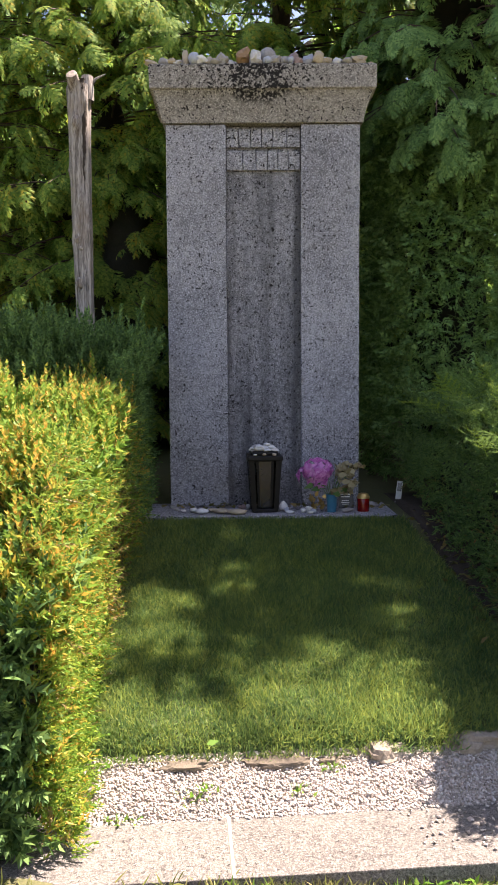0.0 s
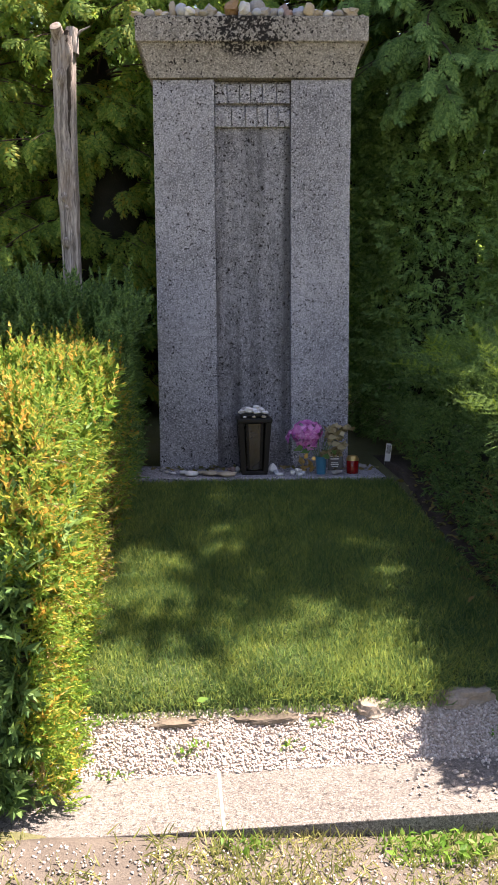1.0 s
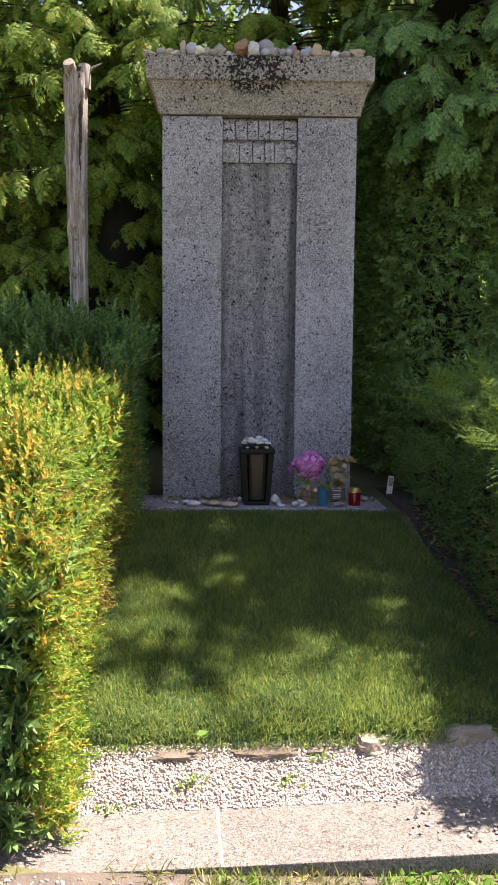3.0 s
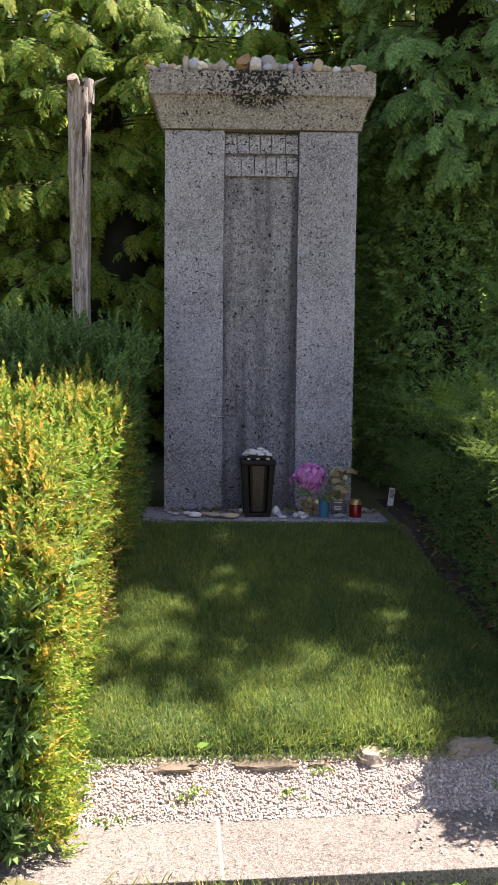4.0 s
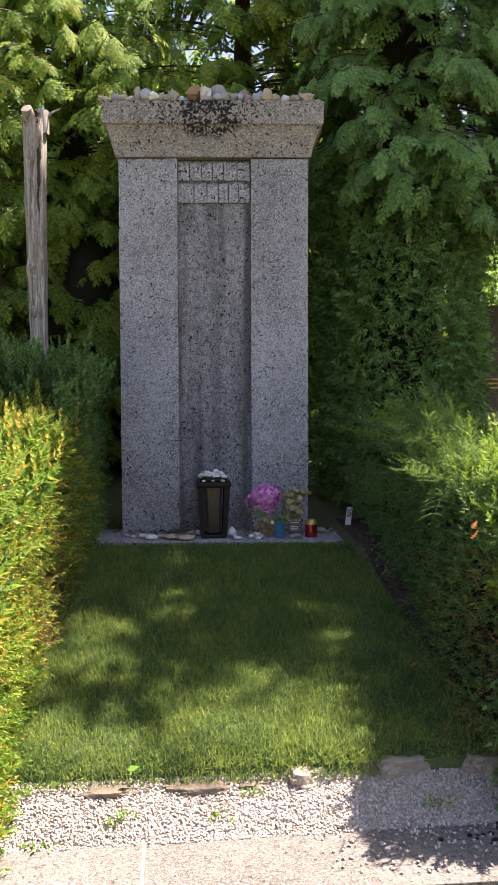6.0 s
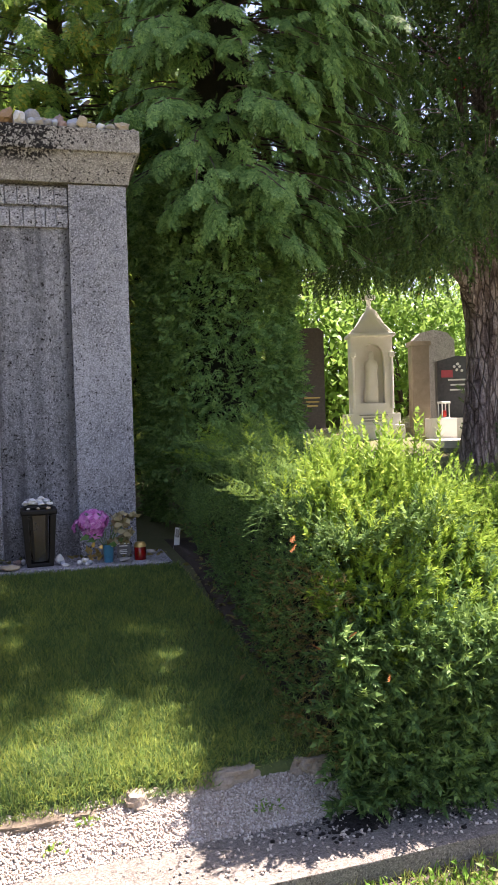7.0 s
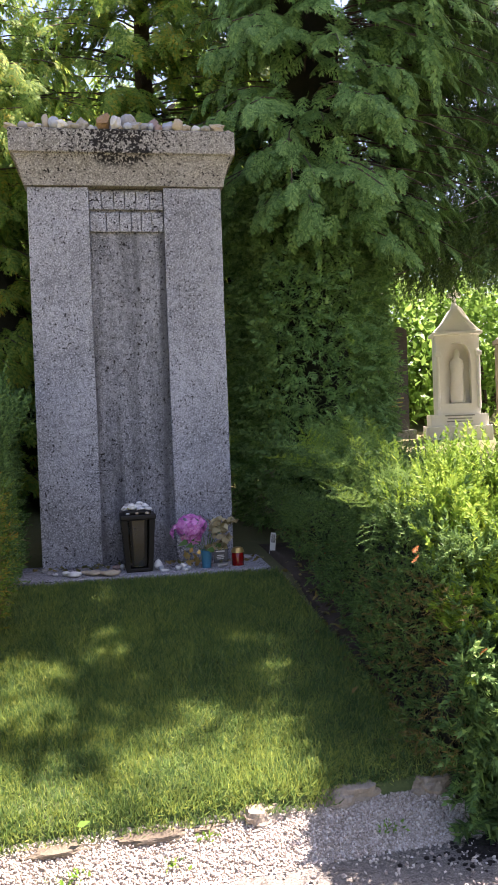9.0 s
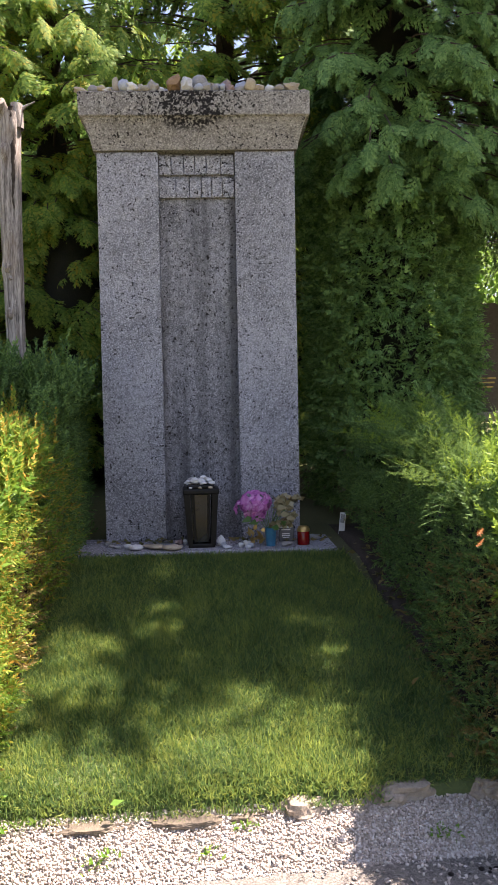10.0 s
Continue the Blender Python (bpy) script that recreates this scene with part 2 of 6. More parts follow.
def yew_sprig(pairs=9, length=0.10, needle=0.022, width=0.005, curl=0.25):
    """A twig with needles in two ranks, along +x, flat in xy."""
    q = []
    for i in range(pairs):
        t = (i + 0.6) / pairs
        z = curl * length * t * t
        for s in (1, -1):
            nl = needle * (1.0 - 0.5 * t) * (0.85 + 0.3 * ((i * 7 + (s > 0) * 3) % 5) / 4)
            b = np.array((length * t, 0, z))
            q.append(spike(b, b + np.array((0.5 + 0.3 * t, s * 0.85, 0.18)) * nl, width, (0.85, -s * 0.5, 0.0)))
    q.append(spike((length * 0.9, 0, curl * length * 0.8), (length * 1.12, 0, curl * length * 1.2), width, (0, 1, 0)))
    q.append(spike((0, 0, 0), (length, 0, curl * length), 0.0035, (0, 1, 0)))
    return tris(q)


def broad_leaf(length=0.06):
    return np.array([(0, 0, 0), (0.35, 0.26, 0.06), (1, 0, -0.08), (0.35, -0.26, 0.06)]) * length, np.array([(0, 1, 2, 3)])


def lumps(P, k, seed=0):
    """Slow smooth variation in space, about -1 to 1."""
    r = np.random.default_rng(int(abs(seed) * 10))
    s = 0
    for a in range(4):
        w = unit(r.normal(size=3)) * k * (1 + 0.6 * a)
        s = s + np.sin(P @ w + r.uniform(0, 6.28)) / (1 + 0.5 * a)
    return s / 2.2


def tube(points, radii, sides=6):
    """A tapered tube through points, as arrays of quads."""
    pts = np.array(points, float)
    tan = unit(np.gradient(pts, axis=0))
    ref = np.array((0.3, 0.2, 1.0)) if abs(tan[0][2]) < 0.9 else np.array((1.0, 0.2, 0.1))
    rings = []
    for p, t, r in zip(pts, tan, radii):
        u = unit(np.cross(t, ref))
        v = np.cross(t, u)
        a = np.linspace(0, 2 * np.pi, sides, endpoint=False)
        rings.append(p + r * (np.cos(a)[:, None] * u + np.sin(a)[:, None] * v))
    V = np.concatenate(rings)
    F = []
    for i in range(len(pts) - 1):
        for j in range(sides):
            k = (j + 1) % sides
            F.append((i * sides + j, i * sides + k, (i + 1) * sides + k, (i + 1) * sides + j))
    return V, np.array(F)


# ---- lie of the land ----
GY = np.array([-80, -10, -3.2, -2.58, -2.40, -2.05, -0.32, 0.5, 2.2, 4.3, 9, 20, 60, 400])
GZ = np.array([-2.5, -1.05, -0.675, -0.645, -0.645, -0.60, -0.04, 0.03, 0.34, 0.55, 1.1, 1.9, 3.5, 9.0])


def land(x, y):
    """The path in front falls gently to the right; the rest rises to the back."""
    front = np.clip((-2.35 - np.asarray(y, float)) / 0.15, 0, 1)
    return np.interp(y, GY, GZ) - 0.065 * np.clip(x, -0.6, 2.5) * front


def lawn_z(x, y):
    """The lawn's slope, rounded off where it meets the gravel."""
    x, y = np.asarray(x, float), np.asarray(y, float)
    edge = np.clip(1 - (y - (-2.05 + 0.059 * (x + 0.66))) / 0.09, 0, 1.3)
    return 0.26 * (y + 0.30) - 0.012 - 0.030 * edge * edge


def gravel_z(x, y):
    return np.minimum(-0.612 + 0.50 * np.maximum(y + 2.215 - 0.085 * x, 0), -0.512)


gx = np.unique(np.concatenate([np.linspace(-400, -14, 8), np.linspace(-14, 14, 60), np.linspace(14, 400, 8)]))
gy = np.unique(np.concatenate([GY, np.linspace(-6, 12, 90), np.linspace(12, 400, 12)]))
X, Y = np.meshgrid(gx, gy)
Z = land(X, Y)
near = (np.abs(X) < 14) & (Y < 12) & (Y > -6)
Z = Z + near * 0.012 * lumps(np.stack([X, Y, 0 * X], -1).reshape(-1, 3), 5, 3).reshape(X.shape)
n, w = X.shape
idx = np.arange(n * w).reshape(n, w)
F = np.stack([idx[:-1, :-1], idx[:-1, 1:], idx[1:, 1:], idx[1:, :-1]], -1).reshape(-1, 4)
ground = ob_from("ground", fast_mesh("ground", np.stack([X, Y, Z], -1).reshape(-1, 3), F), M_GROUND, smooth=True)
tagged(ground, "sloping cemetery ground of dry soil and thin grass", "ground", kind="structure")


def sheet(name, outline, zf, material, label, cells=24, thick=0.05):
    """A thick sheet over a four-sided plan outline (front left, front right, back right, back left)."""
    a, b, c, d = [np.array(p, float) for p in outline]
    u = np.linspace(0, 1, cells + 1)
    U, W = np.meshgrid(u, u)
    P = (a * (1 - U)[..., None] + b * U[..., None]) * (1 - W)[..., None] + (d * (1 - U)[..., None] + c * U[..., None]) * W[..., None]
    z = zf(P[..., 0], P[..., 1])
    top = np.concatenate([P, z[..., None]], -1).reshape(-1, 3)
    m = cells + 1
    idx = np.arange(m * m).reshape(m, m)
    F = [np.stack([idx[:-1, :-1], idx[:-1, 1:], idx[1:, 1:], idx[1:, :-1]], -1).reshape(-1, 4)]
    low = top - np.array((0, 0, thick))
    rim = np.concatenate([idx[0], idx[1:, -1], idx[-1, -2::-1], idx[-2:0:-1, 0]])
    nxt = np.roll(rim, -1)
    F.append(np.stack([rim, rim + m * m, nxt + m * m, nxt], -1))
    ob = ob_from(name, fast_mesh(name, np.concatenate([top, low]), np.concatenate(F)), material, smooth=False)
    return tagged(ob, label, name, kind="structure")


LAWN = [(-0.66, -2.05), (1.03, -1.95), (0.74, -0.335), (-0.70, -0.345)]
sheet("lawn", LAWN, lambda x, y: lawn_z(x, y) + 0.006 * lumps(np.stack([x, y, 0 * x], -1).reshape(-1, 3), 9, 5).reshape(x.shape), M_TURF, "sloping clipped lawn over the grave", 44, 0.10)
sheet("path", [(-9.0, -4.8), (9.0, -4.8), (9.0, -1.79), (-9.0, -3.23)], lambda x, y: land(x, y) + 0.010 + 0.006 * lumps(np.stack([x, y, 0 * x], -1).reshape(-1, 3), 14, 8).reshape(x.shape), M_PATH, "dry brown soil path in front of the kerb", 60, 0.05)
sheet("soil_strip", [(0.98, -1.93), (1.9, -1.9), (1.6, 0.9), (0.70, 0.9)], lambda x, y: np.maximum(np.minimum(0.26 * (y + 0.30) - 0.012, 0.03), -0.59) - 0.008, M_SOIL, "bare brown soil under the hedge")
sheet("gravel_bed", [(-0.80, -2.30), (2.4, -2.03), (2.4, -1.78), (-0.80, -1.97)], gravel_z, M_GRIT, "bed of pale gravel behind the kerb", 12)


def boxy(name, size, at, material, parent=None, bevel=0.004, seg=2, jitter=0.0, label="", cuts=0):
    """A bevelled block; at is the middle of its foot."""
    bm = bmesh.new()
    bmesh.ops.create_cube(bm, size=1)
    for v in bm.verts:
        v.co = Vector((v.co.x * size[0], v.co.y * size[1], (v.co.z + 0.5) * size[2]))
    if bevel:
        bmesh.ops.bevel(bm, geom=bm.edges[:], offset=bevel, segments=seg, affect="EDGES", profile=0.6)
    if cuts:
        bmesh.ops.subdivide_edges(bm, edges=bm.edges[:], cuts=cuts, use_grid_fill=True)
    for v in bm.verts:
        if jitter:
            v.co += Vector([noise.noise(v.co * 9 + Vector((k * 7.3, size[0] * 5, 0))) for k in range(3)]) * jitter
        v.co += Vector(at)
    return part(name, bm, material, parent, label)


def prism(name, profile, width, material, parent, at=(0, 0, 0), bevel=0.003, label=""):
    """A profile in (y, z) drawn out along x by width, centred."""
    bm = bmesh.new()
    a = [bm.verts.new((-width / 2 + at[0], y + at[1], z + at[2])) for y, z in profile]
    b = [bm.verts.new((width / 2 + at[0], y + at[1], z + at[2])) for y, z in profile]
    k = len(profile)
    bm.faces.new(a[::-1])
    bm.faces.new(b)
    for i in range(k):
        bm.faces.new((a[i], a[(i + 1) % k], b[(i + 1) % k], b[i]))
    bmesh.ops.recalc_face_normals(bm, faces=bm.faces[:])
    if bevel:
        bmesh.ops.bevel(bm, geom=bm.edges[:], offset=bevel, segments=2, affect="EDGES")
    return part(name, bm, material, parent, label)


# ---- the tall gravestone ----
DEEP = 0.42
stone = thing("gravestone", (0, 0, 0), "tall grey pitted limestone gravestone with flared cap and recessed middle panel", "gravestone")
boxy("side_pier", (0.34, DEEP, 2.175), (-0.38, DEEP / 2, 0), M_STONE, stone, 0.007, 2, 0.004, cuts=5)
boxy("side_pier", (0.335, DEEP, 2.175), (0.3825, DEEP / 2, 0), M_STONE, stone, 0.007, 2, 0.004, cuts=5)
boxy("middle_panel", (0.43, DEEP - 0.045, 2.175), (0.0025, DEEP / 2 + 0.02, 0), M_PANEL, stone, 0.003, 1, 0.003, "stained recessed panel", cuts=5)


def cap_block():
    """The cove and the slab above it: rings that step outwards."""
    bm = bmesh.new()
    prof = [(0.015, 0.0), (0.018, 0.012), (0.022, 0.035), (0.036, 0.085), (0.052, 0.135), (0.062, 0.152), (0.066, 0.160), (0.078, 0.166), (0.080, 0.172), (0.082, 0.290), (0.076, 0.297)]
    rings = []
    for o, z in prof:
        xs = np.linspace(-0.55 - o, 0.55 + o, 15)
        ys = np.linspace(-o, DEEP + o, 7)
        loop = [(x, ys[0]) for x in xs] + [(xs[-1], y) for y in ys[1:]] + [(x, ys[-1]) for x in xs[-2::-1]] + [(xs[0], y) for y in ys[-2:0:-1]]
        rings.append([bm.verts.new((x, y, z)) for x, y in loop])
    for a, b in zip(rings, rings[1:]):
        for i in range(len(a)):
            k = (i + 1) % len(a)
            bm.faces.new((a[i], a[k], b[k], b[i]))
    bm.faces.new(rings[-1])
    bm.faces.new(rings[0][::-1])
    for v in bm.verts:
        v.co += Vector([noise.noise(v.co * 7 + Vector((k * 5.1, 0, 0))) for k in range(3)]) * 0.004
    return bm


cap = part("cap", cap_block(), M_CAP, stone, "flared cap with black lichen crust")
cap.location = (0, 0, 2.178)
boxy("foot_slab", (1.40, 0.80, 0.10), (0.01, 0.065, -0.10), M_STONE, None, 0.006, 2, 0.003, cuts=3)
foot = tagged(bpy.data.objects["foot_slab"], "flat grey stone slab under the gravestone", "slab", kind="structure")

# raised lettering, as plain bars
for row, (zt, zb, widths) in enumerate([(2.158, 2.052, (0.066, 0.066, 0.058, 0.060, 0.076, 0.072)), (2.034, 1.925, (0.090, 0.072, 0.062, 0.054, 0.056, 0.064))]):
    gap = (0.418 - sum(widths)) / 5
    x = -0.207
    for wd in widths:
        boxy("lettering_bar", (wd, 0.024, zt - zb), (x + wd / 2, 0.034, zb), M_STONE, stone, 0.006, 2, 0.004)
        x += wd + gap

# ---- kerb and path ----
kerb = thing("kerb", (0, -2.51, -0.605), "pale pitted concrete kerb, sunlit, edging the grave", "kerb", rz=4.3)
kerb["kind"] = "structure"
boxy("kerb_stone", (2.6, 0.30, 0.26), (-1.4515, 0.15, -0.26), M_KERB, kerb, 0.003, 2, 0.002, cuts=6)
boxy("kerb_stone", (2.6, 0.30, 0.26), (1.1495, 0.15, -0.26), M_KERB, kerb, 0.003, 2, 0.002, cuts=6)
boxy("joint_mortar", (0.012, 0.302, 0.25), (-0.151, 0.15, -0.2485), M_PALEMORTAR, kerb, 0.002, 1, 0.001, "pale mortar joint")


# ---- hedges ----


def yew_shoot(needles=16, length=0.08, needle=0.026, width=0.0058, curl=0.15, tilt=56, flat=0.7):
    """A shoot: needles set spirally round a stem along +x, longest below the middle."""
    q = []
    for i in range(needles):
        t = (i + 0.5) / needles
        a = i * 2.39996
        nl = needle * (0.8 + 0.4 * math.sin(math.pi * min(1, t * 1.1)) - 0.3 * t)
        b = np.array((length * t, 0, curl * length * t * t))
        fwd, out = math.cos(radians(tilt * (1 - 0.45 * t))), math.sin(radians(tilt * (1 - 0.45 * t)))
        d = np.array((fwd, out * math.cos(a), out * math.sin(a) * flat))
        q.append(spike(b, b + d * nl, width, (0, -math.sin(a), math.cos(a))))
    q.append(spike((0, 0, 0), (length, 0, curl * length), 0.004, (0, 1, 0)))
    return tris(q)


def yew_plume(length=0.30, pairs=6):
    """A long feathery side branch: a bowed stem with flat twigs in two ranks."""
    twig = yew_sprig(6, 0.075, 0.020, 0.0052, -0.1)

    def pt(t):
        return np.array((length * t, 0, length * (0.35 * t - 0.45 * t * t)))

    chunks = []
    for i in range(pairs + 1):
        t = 0.15 + 0.8 * i / pairs
        for s_ in ((1, -1) if i < pairs else (0,)):
            d = np.array([(0.75, s_ * 0.8, 0.12)])
            chunks.append(scatter(twig, pt(t)[None], frames(d, np.array([(0.0, 0.0, 1.0)])), [(1.15 - 0.55 * t)]))
    chunks.append(tris([spike(pt(a), pt(b), w, (0, 1, 0)) for a, b, w in ((0, 0.55, 0.006), (0.4, 1.0, 0.004))]))
    return merge(chunks)


YEW = yew_shoot(16, 0.085, 0.033, 0.0105, 0.15, 66, 0.6)
YEW_SMALL = yew_shoot(11, 0.045, 0.019, 0.0055, 0.1, 62)
YEW_SHOOT = yew_shoot(28, 0.15, 0.028, 0.0100, 0.08, 66, 0.9)
YEW_FLAT = yew_sprig(11, 0.11, 0.031, 0.0090)
PLUME = yew_plume()


def on_patch(o, u, v, nrm, count, bulge=0.05, seed=0):
    o, u, v, nrm = [np.array(a, float) for a in (o, u, v, nrm)]
    a, b = rng.random(count), rng.random(count)
    P = o + a[:, None] * u + b[:, None] * v
    P = P + nrm * (bulge * lumps(P, 7, seed) + rng.uniform(-0.07, 0.015, count))[:, None]
    return P, np.broadcast_to(nrm, P.shape)


def sprigs(tmpl, P, N, outward=1.0, up=0.6, spread=0.7, size=(0.7, 1.25)):
    k = len(P)
    d = N * outward + np.array((0, 0, up)) + rng.normal(size=(k, 3)) * spread
    nn = np.array((0, 0, 1.0)) + N * 0.8 + rng.normal(size=(k, 3)) * 0.6
    return scatter(tmpl, P, frames(d, nn), rng.uniform(*size, k))


def rising(P, N):
    """Leaves out what stands above the slope by which the mound rises from its corner."""
    keep = P[:, 2] < 0.34 + 1.1 * (P[:, 0] - 0.98)
    return P[keep], N[keep]


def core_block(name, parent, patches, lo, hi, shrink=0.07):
    """A lumpy near-black core that stops light; the hedge's inner shade is in its colour."""
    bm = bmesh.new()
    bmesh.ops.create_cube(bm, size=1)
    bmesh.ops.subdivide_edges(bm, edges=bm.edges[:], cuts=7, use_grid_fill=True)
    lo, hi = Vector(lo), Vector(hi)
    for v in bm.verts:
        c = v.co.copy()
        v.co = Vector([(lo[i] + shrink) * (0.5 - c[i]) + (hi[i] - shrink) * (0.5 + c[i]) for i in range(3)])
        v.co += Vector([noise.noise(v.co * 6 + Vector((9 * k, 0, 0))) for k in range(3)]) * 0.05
    return part(name, bm, M_CORE, parent, "near-black solid core, inner shade put into its colour")


# right hedge: along the lawn, and its broad front part along the kerb
hr = thing("yew_hedge", (1.2, -1.2, -0.3), "clipped dark green yew hedge with bright young shoots on top", "hedge", "yew hedges")
inv = Matrix.Translation((-1.2, 1.2, 0.3))


def under(me_ob):
    me_ob.data.transform(inv)
    return me_ob


old, young, brown = [], [], []
# face towards the lawn
P, N = on_patch((0.97, -2.15, -0.52), (-0.19, 2.45, 0.0), (0.08, 0, 0.92), (-1, 0, 0), 6000, 0.05, 1)
keep = P[:, 2] > lawn_z(0, P[:, 1]) + 0.03
P, N = P[keep], N[keep]
sel = rng.random(len(P)) < np.clip(0.45 - 0.5 * (P[:, 1] + 1.9), 0.08, 0.6) * (P[:, 2] < 0.22)
old.append(sprigs(YEW_SMALL, P[~sel], N[~sel], 0.7, 0.35, 0.8, (0.8, 1.4)))
brown.append(sprigs(YEW_SMALL, P[sel], N[sel], 0.7, 0.2, 0.8, (0.8, 1.3)))
# top along the lawn
P, N = on_patch((0.98, -2.1, 0.34), (-0.10, 2.4, 0.28), (0.55, 0, 0.02), (0, 0, 1), 2200, 0.06, 2)
old.append(sprigs(YEW, P, N, 0.6, 0.5, 0.8))
k = 200
P, N = on_patch((0.95, -1.5, 0.44), (-0.10, 1.6, 0.22), (0.45, 0, 0.05), (0, 0, 1), k, 0.05, 2)
d = np.array((-0.75, -0.55, 0.45)) + rng.normal(size=(k, 3)) * 0.45
R_, S_ = frames(d, np.array((0, 0, 1.0)) + rng.normal(size=(k, 3)) * 0.3), rng.uniform(0.6, 1.15, k)
old.append(scatter(PLUME, P[::2], R_[::2], S_[::2]))
# a few plumes in the brighter young tone, standing for sun on this top
young.append(scatter(PLUME, P[1::6], R_[1::6], S_[1::6]))
P, N = on_patch((1.02, -2.1, 0.40), (-0.05, 1.6, 0.14), (0.55, 0, 0.0), (0, 0, 1), 420, 0.08, 2)
sel = P[:, 1] < -1.5
young.append(sprigs(YEW_SHOOT, P[sel], N[sel], 0.7, 0.4, 0.6, (0.7, 1.2)))
old.append(sprigs(YEW_SHOOT, P[~sel], N[~sel], 0.7, 0.4, 0.6, (0.7, 1.2)))
P, N = on_patch((0.98, -1.75, 0.42), (-0.05, 1.5, 0.04), (0.5, 0, 0.0), (0, 0, 1), 330, 0.05, 2)
sel = (P[:, 1] < -1.3) & (rng.random(len(P)) < 0.6)
young.append(sprigs(YEW_SHOOT, P[sel], N[sel], 0.9, 0.5, 0.4, (0.6, 1.0)))
old.append(sprigs(YEW_SHOOT, P[~sel], N[~sel], 0.9, 0.5, 0.5, (0.7, 1.1)))
# front part: upright below, then a mound that leans back to the top
P, N = on_patch((1.02, -2.20, -0.58), (1.28, 0.10, 0), (0, 0.02, 0.58), (0, -1, 0.05), 2100, 0.10, 3)
old.append(sprigs(YEW, P, N, 0.8, 0.2, 0.7, (1.1, 1.7)))
old.append(sprigs(YEW_FLAT, P[:900], N[:900], 0.9, 0.1, 0.5, (0.9, 1.5)))
P, N = rising(*on_patch((1.00, -2.20, 0.00), (1.25, 0.10, -0.38), (0.02, 0.55, 0.64), (0, -0.70, 0.70), 2600, 0.10, 4))
low_ = rng.random(len(P)) < np.clip(0.75 - 1.6 * (P[:, 2] + 0.05), 0.15, 1)
old.append(sprigs(YEW, P[low_], N[low_], 0.7, 0.4, 0.7, (1.0, 1.5)))
young.append(sprigs(YEW, P[~low_], N[~low_], 0.8, 0.4, 0.65, (0.9, 1.35)))
P, N = rising(*on_patch((1.00, -2.18, 0.03), (1.25, 0.10, -0.38), (0.02, 0.55, 0.64), (0, -0.70, 0.70), 420, 0.10, 4))
young.append(sprigs(YEW_SHOOT, P, N, 0.7, 0.6, 0.55, (0.6, 1.05)))
young.append(sprigs(YEW_FLAT, P, N, 0.9, 0.3, 0.6, (0.8, 1.2)))
P, N = rising(*on_patch((1.02, -1.70, 0.60), (1.25, 0.08, -0.38), (0, 0.55, -0.02), (0, 0, 1), 1100, 0.08, 4))
young.append(sprigs(YEW, P, N, 0.6, 0.4, 0.8))
P, N = rising(*on_patch((1.0, -1.85, 0.58), (1.25, 0.08, -0.38), (0, 0.6, 0.03), (0, 0, 1), 240, 0.12, 4))
young.append(sprigs(YEW_SHOOT, P, N, 0.9, 0.5, 0.45, (0.9, 1.5)))
k = 26
P, N = on_patch((1.15, -1.8, 0.56), (1.05, 0.1, -0.34), (0, 0.5, 0.03), (0, 0, 1), k, 0.06, 4)
young.append(scatter(PLUME, P, frames(np.array((0.5, -0.2, 0.6)) + rng.normal(size=(k, 3)) * 0.5, np.array((0, 0, 1.0)) + rng.normal(size=(k, 3)) * 0.3), rng.uniform(0.7, 1.2, k)))
P = np.stack([rng.uniform(1.20, 1.50, 34), rng.uniform(-2.0, -1.45, 34), rng.uniform(0.48, 0.56, 34)], -1)
young.append(sprigs(YEW_SHOOT, P, np.broadcast_to(np.array((0.0, 0.0, 1.0)), P.shape), 1.0, 0.8, 0.35, (1.1, 1.7)))
under(ob_from("foliage", fast_mesh("foliage", *merge(old)), M_YEW_R, hr))
under(ob_from("young_growth", fast_mesh("young_growth", *merge(young)), M_YEW_Y, hr, "bright yellow-green young shoots"))
under(ob_from("clipped_growth", fast_mesh("clipped_growth", *merge(brown)), M_YEW_B, hr, "browned clipped twigs"))
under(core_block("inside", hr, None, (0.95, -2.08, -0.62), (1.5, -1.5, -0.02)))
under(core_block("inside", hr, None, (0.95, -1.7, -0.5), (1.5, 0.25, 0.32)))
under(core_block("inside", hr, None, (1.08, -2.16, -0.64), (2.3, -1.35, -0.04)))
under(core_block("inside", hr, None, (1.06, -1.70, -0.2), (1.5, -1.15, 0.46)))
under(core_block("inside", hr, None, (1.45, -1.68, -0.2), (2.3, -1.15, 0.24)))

M_RUST = leaf_material("rust_dead_needles", (0.20, 0.065, 0.025), (0.31, 0.115, 0.04), (0.40, 0.19, 0.07), 0.25, 0.6, gild=0.0)
P = np.array([(0.90, -2.02, 0.33), (0.90, -2.00, 0.29), (0.95, -2.16, -0.02), (1.05, -2.24, 0.05), (0.88, -1.55, 0.12), (0.87, -1.2, 0.02), (0.86, -0.95, 0.16), (1.15, -2.26, -0.12)])
d = np.array((-0.5, -0.6, 0.3)) + rng.normal(size=(len(P), 3)) * 0.4
for q, dd, size_ in zip(P, d, [0.55, 0.4, 0.3, 0.3, 0.2, 0.2, 0.2, 0.3]):
    under(ob_from("dead_shoot", fast_mesh("dead_shoot", *scatter(YEW_SHOOT, q[None], frames(dd[None], rng.normal(size=(1, 3))), np.array([size_]))), M_RUST, hr, "rust-red dead shoot"))

